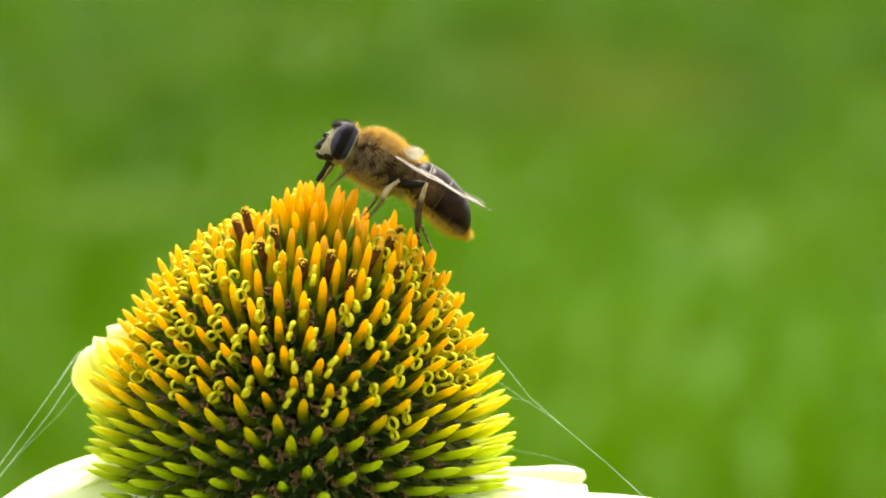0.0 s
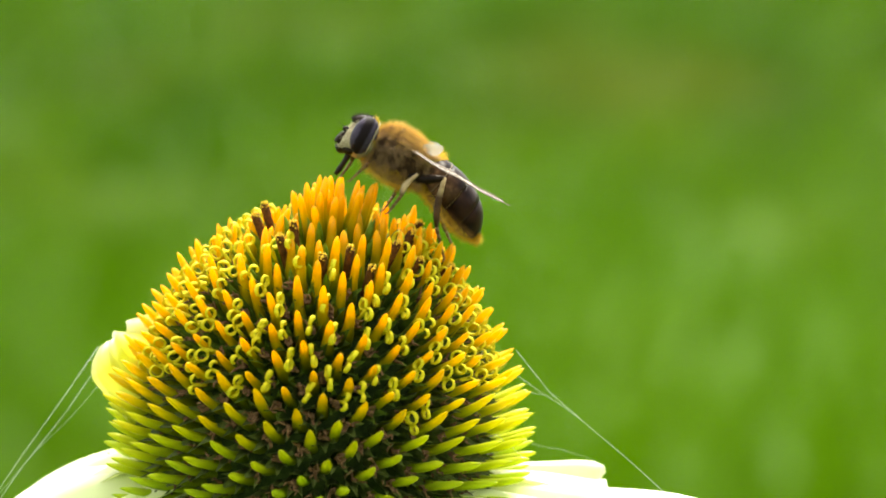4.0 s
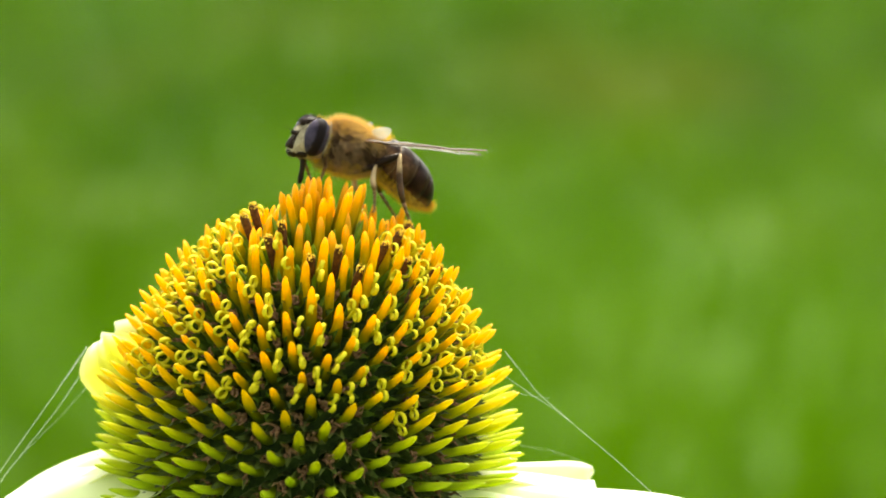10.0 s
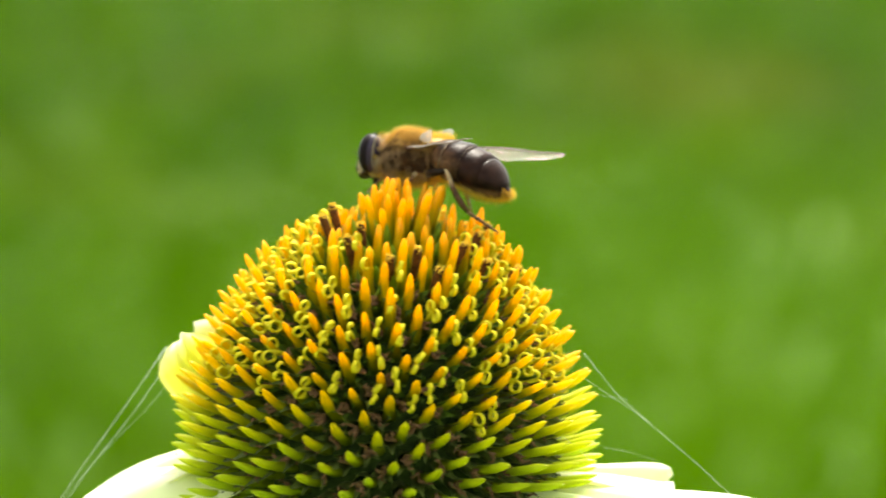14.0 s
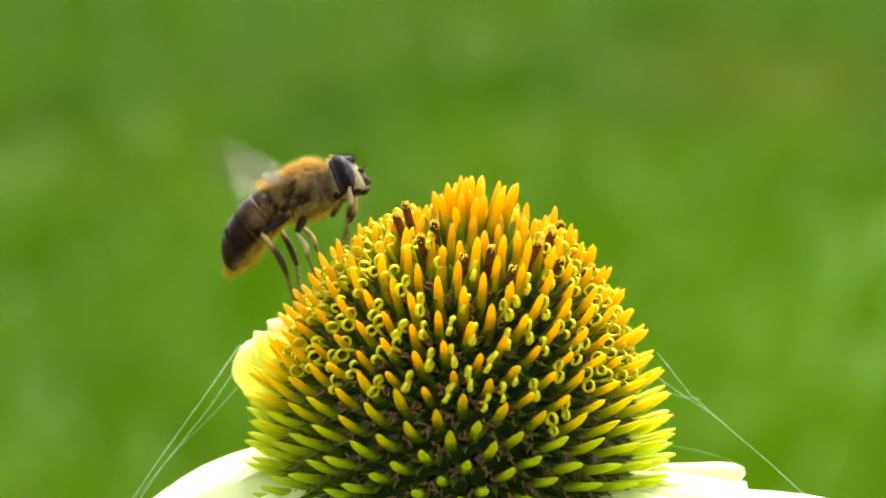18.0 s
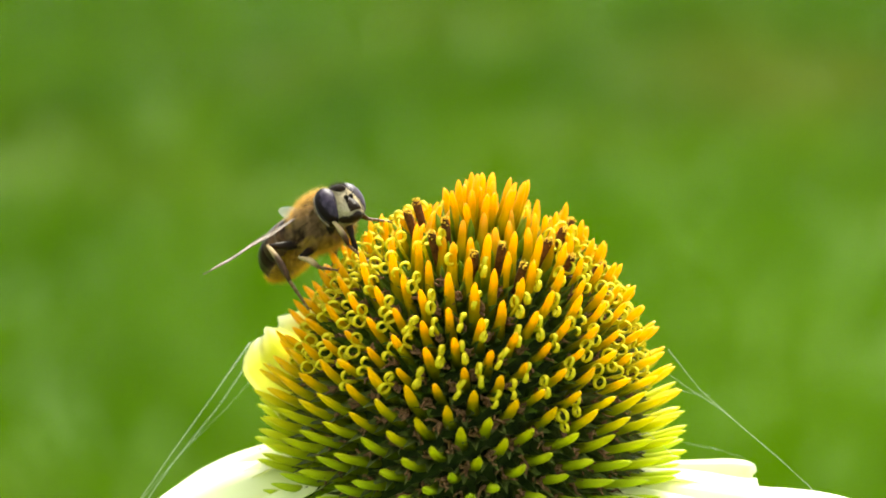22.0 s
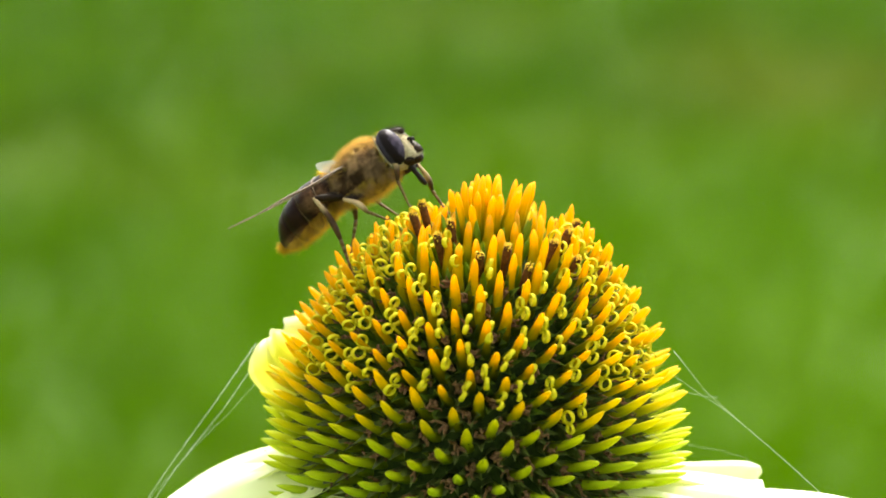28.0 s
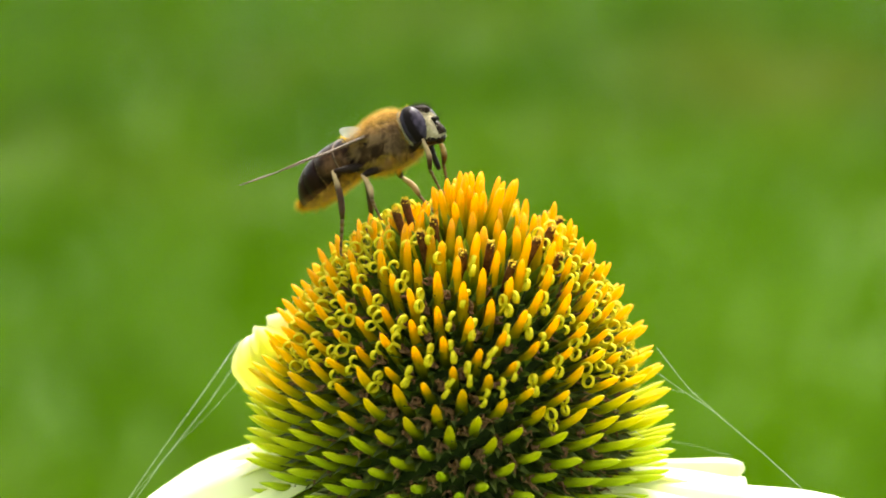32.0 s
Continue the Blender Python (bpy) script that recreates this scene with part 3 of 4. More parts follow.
def build_coneflower():
    flower = empty_thing("coneflower", "white coneflower with a spiky orange and green cone", "flower", pose(BASE.x - 0.36 * MM, 0, BASE.z + 1.18 * MM, 6.73, 3.94, 0))
    # stem and receptacle
    pts = [(0, 0.108, -0.745), (0.012, 0.08, -0.55), (0.004, 0.012, -0.3), (0, 0.002, -0.08), (0, 0, -0.012)]
    part("stem", mesh_of("stem", *tube(pts, [0.0042, 0.0038, 0.0034, 0.0032, 0.004], 12), STEM), flower, "ribbed green flower stem")
    prof = []
    for i in range(19):
        u = 0.0 + 1.45 * i / 18
        r, z = dome(u, CORE_A, CORE_B)
        prof.append((r, z))
    v, f = [], []
    for r, z in prof:
        for k in range(36):
            a = 2 * math.pi * k / 36
            v.append(Vector((r * math.cos(a), r * math.sin(a), z)) * MM)
    for i in range(18):
        for k in range(36):
            a, b = i * 36 + k, i * 36 + (k + 1) % 36
            f.append((a, a + 36, b + 36, b))
    f.append(tuple(range(18 * 36, 19 * 36)))
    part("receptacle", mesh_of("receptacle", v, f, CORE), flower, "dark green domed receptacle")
    # ray petals: azimuth from the right, length, width, droop, height of the base, roll
    for k, (az, ln, w, dr, dz, roll) in enumerate(((177, 20, 9.0, 0.78, -2.2, -13), (197, 19, 9.5, 0.50, -3.3, -8), (6, 14.9, 6.2, 0.04, -2.7, 8), (-13, 25, 10.5, 0.13, -2.9, 9),
                                                  (232, 18, 9, 0.42, -5.0, -10), (262, 19, 9, 0.45, -5.4, 0), (292, 18, 9, 0.45, -5.4, 5), (318, 19, 9, 0.34, -3.9, 12),
                                                  (40, 17, 8, 0.45, -4.4, 0), (72, 18, 9, 0.45, -4.4, 0), (104, 18, 9, 0.45, -4.4, 0))):
        me = petal_mesh("petal", ln, w, dr, PETAL, 0.12, k)
        m = Matrix.Rotation(radians(az), 4, "Z") @ pose(7 * MM, 0, dz * MM, roll, 0, 0)
        part("petal", me, flower, "white petal" if k != 2 else "short blunt cream petal", m)
    me = petal_mesh("curled_petal", 12.6, 7.4, -0.10, PETAL_CURL, 0.34, 21, 0.0, 0.45, 0.03)
    part("petal", me, flower, "stunted curled yellow-green petal", Matrix.Rotation(radians(163), 4, "Z") @ pose(6.9 * MM, 0, -3.4 * MM) @ Matrix.Rotation(radians(-43), 4, "Y") @ Matrix.Rotation(radians(-62), 4, "X"))
    # bracts and florets along the spirals
    bracts = [bract_mesh("bract", w, t, b, 0.8, 0.38) for w, t, b in ((0.43, 0.32, -0.7), (0.40, 0.33, -0.5), (0.46, 0.32, -0.9), (0.41, 0.32, -0.6))]
    lower = [bract_mesh("lower_bract", w, t, b, bl, 0.30) for w, t, b, bl in ((0.46, 0.35, -1.3, 0.66), (0.43, 0.36, -1.0, 0.74), (0.49, 0.35, -1.6, 0.6), (0.45, 0.35, -1.2, 0.55))]
    young = [bract_mesh("young_bract", w, t, b, 0.5 + w * 0.8) for w, t, b in ((0.34, 0.28, -0.2), (0.30, 0.28, 0.1), (0.37, 0.28, -0.35), (0.31, 0.27, 0.3))]
    florets = [floret_mesh(i, FLORET) for i in range(6)] + [floret_mesh(i + 9, FLORET_LOW) for i in range(6)]
    stigmas = [stigma_mesh(i, i % 3 != 0) for i in range(9)]
    anthers = [anther_mesh(i) for i in range(4)]
    buds = [bud_mesh(i) for i in range(3)]
    rnd = random.Random(4)
    behind = []
    n = 0
    while True:
        u, az = spiral(n)
        if u > 1.32:
            break
        out = Vector((math.cos(az), math.sin(az), 0))
        jit = 1 + rnd.uniform(-0.02, 0.02)
        r, z = tip_dome(u, out)
        tip = (out * r * jit + Vector((0, 0, z * jit)) + Vector((rnd.uniform(-.1, .1), rnd.uniform(-.1, .1), rnd.uniform(-.1, .1)))) * MM
        ub = min(1.40, u + 0.055 * min(1, u * 4) + 0.01 * min(1, max(0, u - 0.3) / 0.5) - 0.045 * math.exp(-((u - 0.5) / 0.2) ** 2))
        r0, z0 = dome(ub, CORE_A - 0.4 - 0.9 * min(1, max(0, u - 0.5) / 0.4), CORE_B - 0.4)
        foot = (out * r0 + Vector((0, 0, z0))) * MM
        if n < TUFT:
            tip = Vector((tip.x * 1.5 + 0.05 * MM, tip.y * 1.4, (TIP_B - 0.35 - 0.7 * (n / TUFT) ** 2 + rnd.uniform(-0.8, 0.5)) * MM))
        elif u < 0.16:
            tip -= (tip - foot).normalized() * ((1.5 + rnd.uniform(-0.5, 0.3)) * MM * min(1, (0.16 - u) / 0.06))
        far = out.y > 0.35 and u > 0.12
        up = Vector((0, 0, -1)) + out * 0.6
        me = rnd.choice(young if n < TUFT else bracts if u < 0.68 + rnd.uniform(-0.08, 0.08) else lower)
        m = frame_along(foot, tip, up) @ Matrix.Diagonal((1, 1, (tip - foot).length / (6 * MM), 1))
        if far:
            behind.append((me, m))
        else:
            part("bract", me, flower, "", m)
        # the floret that the bract holds sits just above it
        if n > TUFT:
            az2 = az + 0.075
            u2 = max(0.02, u - 0.035)
            o2 = Vector((math.cos(az2), math.sin(az2), 0))
            rr, zz = dome(u2, CORE_A - 0.2, CORE_B - 0.2)
            p0 = (o2 * rr + Vector((0, 0, zz))) * MM
            nr = Vector((o2.x * rr / CORE_A ** 2, o2.y * rr / CORE_A ** 2, zz / CORE_B ** 2)).normalized()
            fm = frame_along(p0, p0 + nr, Vector((0, 0, -1)) + o2 * 0.01)
            turned = fm @ Matrix.Rotation(rnd.random() * 6.28, 4, "Z")
            if u2 <= 0.20:
                part("bud", buds[n % 3], flower, "", turned)
            else:
                fl = florets[n % 6 + (6 if u2 > 0.64 + rnd.uniform(-0.10, 0.10) else 0)]
                if far:
                    behind.append((fl, turned))
                else:
                    part("floret", fl, flower, "", turned)
            if 0.09 < u2 < 0.72 and rnd.random() < (0.98 - max(0, u2 - 0.56) * 3.5) * (0.45 if out.y < -0.7 and u2 < 0.26 else 1.0):
                sm = fm @ pose(0, 0, (0.0 + 0.25 * min(1, max(0, 0.7 - u2) / 0.3)) * MM, rnd.uniform(-12, 12), rnd.uniform(-12, 12), -18 + rnd.uniform(-24, 24))
                if far:
                    behind.append((stigmas[n % 9], sm))
                else:
                    part("stigma", stigmas[n % 9], flower, "", sm)
        n += 1
    # anther tubes in the ring that is just opening: azimuth, place on the dome
    for k, (az, u) in enumerate(((-178, 0.075), (-164, 0.10), (-124, 0.129), (-78, 0.139), (-94, 0.167), (-44, 0.134), (-22, 0.118), (16, 0.135), (-68, 0.199), (-36, 0.194), (-122, 0.085), (-14, 0.25), (110, 0.10))):
        o2 = Vector((math.cos(radians(az)), math.sin(radians(az)), 0))
        r, z = dome(u, TIP_A * 0.955, TIP_B * 0.955)
        r0, z0 = dome(u * 1.05, CORE_A, CORE_B)
        tip, foot = (o2 * r + Vector((0, 0, z))) * MM, (o2 * r0 + Vector((0, 0, z0))) * MM
        m = frame_along(foot, tip, Vector((0.3, 0.2, -1)))
        m.translation = tip - (tip - foot).normalized() * 3.3 * MM
        part("anther", anthers[k % 4], flower, "dark anther tube crowned with pollen", m)
    # those on the far side, in one piece
    v, f, ids, mats = [], [], [], []
    for me, m in behind:
        o = len(v)
        v += [m @ q.co for q in me.vertices]
        for pl in me.polygons:
            f.append(tuple(i + o for i in pl.vertices))
            name = me.materials[pl.material_index]
            name = BRACT_FAR if name == BRACT else name
            if name not in mats:
                mats.append(name)
            ids.append(mats.index(name))
    back = mesh_of("far_side", v, f, mats)
    back.polygons.foreach_set("material_index", ids)
    ob = part("far_side", back, flower, "bracts and florets on the shaded far side")
    tagged(ob, kind="stuff")


build_coneflower()


# ---- spider silk ----
def build_silk(name, points, radius, label):
    """A taut thread through points given in mm from the flower head's centre."""
    pts = [BASE + Vector(p) * MM for p in points]
    tagged(new(name, mesh_of(name, *tube(pts, radius * MM, 5), SILK)), label, "spider silk", "spider threads on the flower")


build_silk("silk_thread", [(-16.57, 4.00, 6.96), (-19.08, 2.00, 3.48), (-22.24, 0.00, -0.79), (-25.03, -2.00, -4.73)], 0.022, "pale spider thread stretched from the curled petal to a lower petal")
build_silk("silk_thread", [(-16.32, 4.00, 5.99), (-18.82, 2.33, 2.45), (-22.30, 0.67, -1.76), (-24.71, -1.00, -5.14)], 0.019, "pale spider thread stretched from the curled petal to a lower petal")
build_silk("silk_thread", [(-15.80, 5.00, 4.85), (-18.29, 4.00, 2.05), (-21.41, 3.00, -0.91), (-24.51, 2.00, -4.45)], 0.010, "faint spider thread stretched below the curled petal")
build_silk("silk_thread", [(14.31, 0.00, 7.08), (16.69, -0.80, 4.12), (19.22, -1.60, 1.97), (22.42, -2.40, -0.68), (25.14, -3.20, -3.11), (28.82, -4.00, -6.38)], 0.017, "pale spider thread running from the cone down to a petal")
build_silk("silk_thread", [(14.28, 1.00, 5.15), (16.21, 0.33, 3.86), (17.84, -0.33, 2.90), (19.26, -1.00, 1.87)], 0.013, "pale spider thread running from the cone down to a petal")
build_silk("silk_thread", [(14.98, 0.00, 4.05), (16.40, 0.00, 3.74), (17.57, 0.00, 3.61)], 0.009, "short spider thread across the bracts")
build_silk("silk_thread", [(12.53, -6.00, 1.89), (13.57, -5.50, 1.01), (14.58, -5.00, -0.04)], 0.010, "short spider thread across the bracts")
build_silk("silk_thread", [(-13.07, 3.00, 9.51), (-11.35, 2.00, 11.11), (-9.73, 1.00, 12.00)], 0.010, "spider thread on the rim of the cone")
build_silk("silk_thread", [(15.67, 6.00, -0.94), (18.01, 6.00, -1.38), (20.35, 6.00, -2.13)], 0.009, "faint spider thread over the cream petal")


# ---- hoverfly: x forward, y to its left, z up, from the middle of the thorax ----
K = 0.89 * MM        # size of its drawing unit


def sized(vf):
    return [v * K for v in vf[0]], vf[1]


def hairs(name, spots, length, spread, thick, material, seed, lean=(-0.5, 0, 0), tuft=0.5):
    """Fine tapered hairs on (place, normal) spots, joined."""
    rng = np.random.default_rng(seed)
    n = len(spots)
    p = np.array([tuple(s[0]) for s in spots])
    d = np.array([tuple(s[1]) for s in spots]) + np.array(lean) + rng.normal(0, spread, (n, 3))
    d += np.array([tuple(noise.noise_vector(Vector(s[0]) * 2.4)) for s in spots]) * tuft
    d /= np.linalg.norm(d, axis=1)[:, None]
    ln = length * (0.6 + 0.7 * rng.random(n))[:, None]
    side = np.cross(d, rng.normal(0, 1, (n, 3)))
    side /= np.linalg.norm(side, axis=1)[:, None]
    other = np.cross(d, side)
    bend = rng.normal(0, 0.15, (n, 3)) * ln
    v = np.zeros((n, 7, 3))
    for k in range(3):
        a = 2.0944 * k
        w = (side * np.cos(a) + other * np.sin(a)) * thick
        v[:, k] = p + w - d * 0.05
        v[:, 3 + k] = p + w * 0.7 + d * ln * 0.55 + bend * 0.4
    v[:, 6] = p + d * ln + bend
    f = []
    for i in range(n):
        o = i * 7
        for k in range(3):
            q = (k + 1) % 3
            f.append((o + k, o + q, o + 3 + q, o + 3 + k))
            f.append((o + 3 + k, o + 3 + q, o + 6))
    return mesh_of(name, v.reshape(-1, 3) * K, f, material)


def spots_on(vf, n, rng, keep=lambda p, d: True):
    """Random places and outward directions on a body's faces."""
    verts, faces = vf
    tri = [(q[0], q[i], q[i + 1]) for q in faces if len(q) < 9 for i in range(1, len(q) - 1)]
    area = []
    for a, b, c in tri:
        area.append((verts[b] - verts[a]).cross(verts[c] - verts[a]).length)
    pick = rng.choices(range(len(tri)), area, k=n * 3)
    c0 = sum((v for v in verts), Vector()) / len(verts)
    out = []
    for i in pick:
        a, b, c = (verts[j] for j in tri[i])
        s, t = rng.random(), rng.random()
        if s + t > 1:
            s, t = 1 - s, 1 - t
        p = a + (b - a) * s + (c - a) * t
        d = (b - a).cross(c - a).normalized()
        if d.dot(p - c0) < 0:
            d = -d
        if keep(p, d):
            out.append((p, d))
            if len(out) == n:
                break
    return out


LEGS = {}          # name: (side, hip, lengths of femur, tibia, tarsus)
LEG_KIND = {"fore": ((1.55, 0.75, -1.65), 2.4, 2.5, 2.3), "middle": ((-0.5, 1.0, -1.8), 2.1, 2.2, 1.8), "hind": ((-1.5, 1.05, -1.25), 3.3, 4.0, 2.9)}


def leg_meshes(kind, lf, lt, ls):
    thick = {"fore": 0.35, "middle": 0.36, "hind": 0.40}[kind]
    fem = mesh_of("femur", *sized(tube([(0, 0, 0), (0, 0, lf * 0.15), (0, 0, lf * 0.45), (0, 0, lf * 0.8), (0, 0, lf)], [thick * 0.6, thick * 0.9, thick, thick * 0.75, thick * 0.5], 10)), CHITIN)
    tv, tf = tube([(0, 0, -0.1), (0.10, 0, lt * 0.2), (0.20, 0, lt * 0.4), (0.22, 0, lt * 0.6), (0.14, 0, lt * 0.8), (0, 0, lt)], [thick * 0.40, thick * 0.52, thick * 0.66, thick * 0.74, thick * 0.68, thick * 0.42], 8)
    tib = mesh_of("tibia", [p * K for p in tv], tf, TIBIA[kind])
    pieces = []
    for i in range(5):
        z0, z1 = ls * i / 5, ls * (i + 0.98) / 5
        r = thick * (0.42 - 0.04 * i)
        pieces.append(tube([(0, 0, z0), (0, 0, (z0 + z1) / 2), (0, 0, z1)], [r * 0.94, r, r * 1.0], 7))
    for s in (-1, 1):
        pieces.append(tube([(0, 0.05 * s, ls * 0.97), (0.12, 0.12 * s, ls + 0.12), (0.28, 0.14 * s, ls + 0.10)], [0.05, 0.045, 0.015], 5))
    tv, tf = joined(*pieces)
    tar = mesh_of("tarsus", [p * K for p in tv], tf, LEG_DARK)
    return fem, tib, tar


def wing_mesh(s):
    """Wing membrane along -x, its front edge outwards (side s)."""
    L, N = 11.2, 26
    front = lambda t: 0.28 + 0.62 * max(0.0, math.sin(math.pi * t ** 0.9)) ** 0.7 if t < 0.999 else 0.25
    rear = lambda t: 0.15 + 2.35 * max(0.0, math.sin(math.pi * t ** 0.75)) ** 0.75
    verts, faces = [], []
    M = 7
    for i in range(N + 1):
        t = i / N
        y0, y1 = front(t) if t < 1 else 0.02, -(rear(t) if t < 1 else 0.0)
        for j in range(M + 1):
            q = j / M
            y = y0 + (y1 - y0) * q
            z = 0.10 * math.sin(q * 9) * (1 - t) - 0.25 * q * q * math.sin(math.pi * t) + 0.05 * math.sin(t * 14 + q * 5)
            verts.append(Vector((-L * t, s * y, z)))
    for i in range(N):
        for j in range(M):
            a = i * (M + 1) + j
            faces.append((a, a + 1, a + M + 2, a + M + 1) if s > 0 else (a, a + M + 1, a + M + 2, a + 1))
    k = len(verts)
    veins = []
    for q0, q1, r, end in ((0.0, 0.0, 0.085, 1.0), (0.12, 0.10, 0.06, 0.8), (0.25, 0.22, 0.06, 0.98), (0.38, 0.42, 0.05, 0.97), (0.5, 0.64, 0.045, 0.9), (0.62, 0.9, 0.045, 0.62)):
        pts = []
        for i in range(0, int(N * end) + 1):
            t = i / N
            q = q0 + (q1 - q0) * t + 0.06 * math.sin(6 * t) * (0 < q0)
            j = min(M - 1, int(q * M))
            a, b = verts[i * (M + 1) + j], verts[i * (M + 1) + j + 1]
            pts.append(a.lerp(b, q * M - j) + Vector((0, 0, 0.015)))
        veins.append(tube(pts, [r * (1 - 0.5 * i / len(pts)) for i in range(len(pts))], 5))
    for i, qa, qb in ((9, 0.25, 0.4), (14, 0.4, 0.62), (20, 0.4, 0.62)):
        a, b = verts[i * (M + 1) + int(qa * M)], verts[i * (M + 1) + int(qb * M)]
        veins.append(tube([a, (a + b) / 2, b], 0.035, 5))
    return mesh_of("wing", [p * K for p in verts], faces, WING), mesh_of("veins", *sized(joined(*veins)), VEIN)


def build_hoverfly():
    fly = empty_thing("hoverfly", "brown hoverfly with golden fur, dark eyes and clear wings", "insect")
    rng = random.Random(8)
    # thorax
    prof = [(-2.75, 0.9, 0.9, -0.2), (-2.3, 1.6, 1.55, -0.05), (-1.4, 2.05, 2.0, 0.0), (-0.2, 2.2, 2.2, 0.0), (1.0, 2.1, 2.15, -0.05), (1.9, 1.75, 1.85, -0.15), (2.5, 1.15, 1.3, -0.25), (2.8, 0.6, 0.7, -0.25)]
    prof = [(x, w * 1.02, h * (1.04 - 0.07 * min(1, max(0, -x))), z + 0.02 - 0.13 * min(1, max(0, 0.4 - x))) for x, w, h, z in prof]
    tv = rings(prof, 28)
    thorax = part("thorax", mesh_of("thorax", *sized(tv), THORAX), fly, "furry brown thorax")
    tagged(part("back_fur", hairs("back_fur", spots_on(tv, 6500, rng, lambda p, d: d.z + rng.gauss(0, 0.18) > 0.45), 0.56, 0.24, 0.0055, HAIR_GOLD, 1, (-0.75, 0, 0)), thorax, "golden fur on the back"), kind="stuff")
    tagged(part("side_fur", hairs("side_fur", spots_on(tv, 5200, rng, lambda p, d: -0.75 < d.z < 0.55 and noise.noise(p * 1.3) + rng.gauss(0, 0.08) > 0.6 * math.exp(-((p.x + 0.8) / 1.0) ** 2 - ((p.z + 0.1) / 1.2) ** 2) - 0.16), 0.80, 0.22, 0.0065, HAIR_TAN, 2, (-0.7, 0, -0.6), 0.6), thorax, "tan fur on the flanks"), kind="stuff")
    tagged(part("breast_fur", hairs("breast_fur", spots_on(tv, 3400, rng, lambda p, d: d.z < -0.5), 0.62, 0.3, 0.006, HAIR_YELLOW, 3, (0, 0, -0.4)), thorax, "yellow fur underneath"), kind="stuff")
    sv = ball((-2.35, 0, 1.35), (0.95, 1.35, 0.5), 18, 10)
    scut = part("scutellum", mesh_of("scutellum", *sized(sv), SCUTUM), fly, "amber scutellum")
    tagged(part("fringe", hairs("fringe", spots_on(sv, 500, rng, lambda p, d: d.z > -0.2), 0.6, 0.3, 0.011, HAIR_YELLOW, 4), scut), kind="stuff")
    # head
    hv = rings([(2.35, 0.8, 0.8, 0.1), (2.6, 1.7, 1.5, 0.12), (3.1, 1.95, 1.75, 0.1), (3.7, 1.85, 1.70, 0.0), (4.2, 1.45, 1.42, -0.12), (4.6, 1.1, 1.12, -0.32), (5.0, 0.78, 0.75, -0.62), (5.3, 0.5, 0.46, -0.88), (5.42, 0.25, 0.22, -1.0)], 24)
    head = part("head", mesh_of("head", *sized(hv), FACE), fly, "pale dusted face")
    lean = Matrix.Rotation(radians(-17), 4, "Y")
    for s in (-1, 1):
        ev = ball((0, 0, 0), (1.05, 1.06, 1.64), 28, 20)
        ev = [lean @ v + Vector((3.42, 1.12 * s, 0.34)) for v in ev[0]], ev[1]
        part("eye", mesh_of("eye", *sized(ev), COMPOUND), head, "dark glossy compound eye")
        rim = tube([lean @ Vector((-0.62, 0.90 * s * math.cos(a) * (1 if math.cos(a) > 0 else 0.2), 1.58 * math.sin(a))) + Vector((3.36, 1.10 * s, 0.30)) for a in [-1.9 + 3.4 * k / 16 for k in range(17)]], [0.04 + 0.045 * math.sin(3.14 * k / 16) for k in range(17)], 7)
        part("cheek", mesh_of("cheek", *sized(rim), CHEEK), head, "pale dusted rim behind the eye")
        ant = joined(ball((4.86, 0.24 * s, 0.56), (0.30, 0.15, 0.22), 10, 8), tube([(4.4, 0.2 * s, 0.6), (4.8, 0.24 * s, 0.62)], 0.10, 6), tube([(5.05, 0.26 * s, 0.7), (5.35, 0.4 * s, 0.95), (5.65, 0.55 * s, 1.0)], [0.03, 0.02, 0.008], 5))
        part("antenna", mesh_of("antenna", *sized(ant), CHITIN), head, "short dark antenna")
    crown = ball((3.5, 0, 1.42), (1.05, 0.66, 0.5), 14, 8)
    part("crown", mesh_of("crown", *sized(crown), CHITIN), head, "dark crown between the eyes")
    tagged(part("crown_hair", hairs("crown_hair", spots_on(crown, 600, rng, lambda p, d: d.z > 0.1), 0.30, 0.35, 0.007, CHITIN, 9, (0.1, 0, 0.3)), head, "short black hair on the crown"), kind="stuff")
    stripe = tube([(4.50, 0, 0.55), (4.78, 0, 0.05), (5.05, 0, -0.40), (5.18, 0, -0.75)], [0.32, 0.48, 0.56, 0.56], 8)
    snout = joined(ball((4.92, 0, -1.02), (0.58, 0.66, 0.48), 16, 10), ball((4.3, 0, -1.02), (0.85, 1.15, 0.50), 16, 10))
    part("face_stripe", mesh_of("face_stripe", *sized(stripe), CHITIN), head, "dark stripe down the face")
    part("snout", mesh_of("snout", *sized(snout), CHITIN), head, "black snout")
    tagged(part("face_hair", hairs("face_hair", spots_on(hv, 600, rng, lambda p, d: p.x > 3.9 and abs(p.y) < 1.2 and p.z > -1.0), 0.22, 0.3, 0.016, HAIR_PALE, 5, (0.2, 0, 0)), head, "short pale hair on the face"), kind="stuff")
    tagged(part("neck_fur", hairs("neck_fur", spots_on(hv, 420, rng, lambda p, d: p.x < 2.9), 0.45, 0.3, 0.018, HAIR_YELLOW, 6, (-0.2, 0, 0.2)), head, "yellow hair behind the head"), kind="stuff")
    pv = tube([(0, 0, 0.3), (0.05, 0, -0.7), (0.1, 0, -1.6), (0.15, 0, -2.3), (0.22, 0, -2.8)], [0.40, 0.30, 0.20, 0.25, 0.16], 10)
    pro = part("proboscis", mesh_of("proboscis", *sized(pv), CHITIN), fly, "black proboscis", pose(4.15 * K, 0, -1.35 * K, 0, 0, 0))
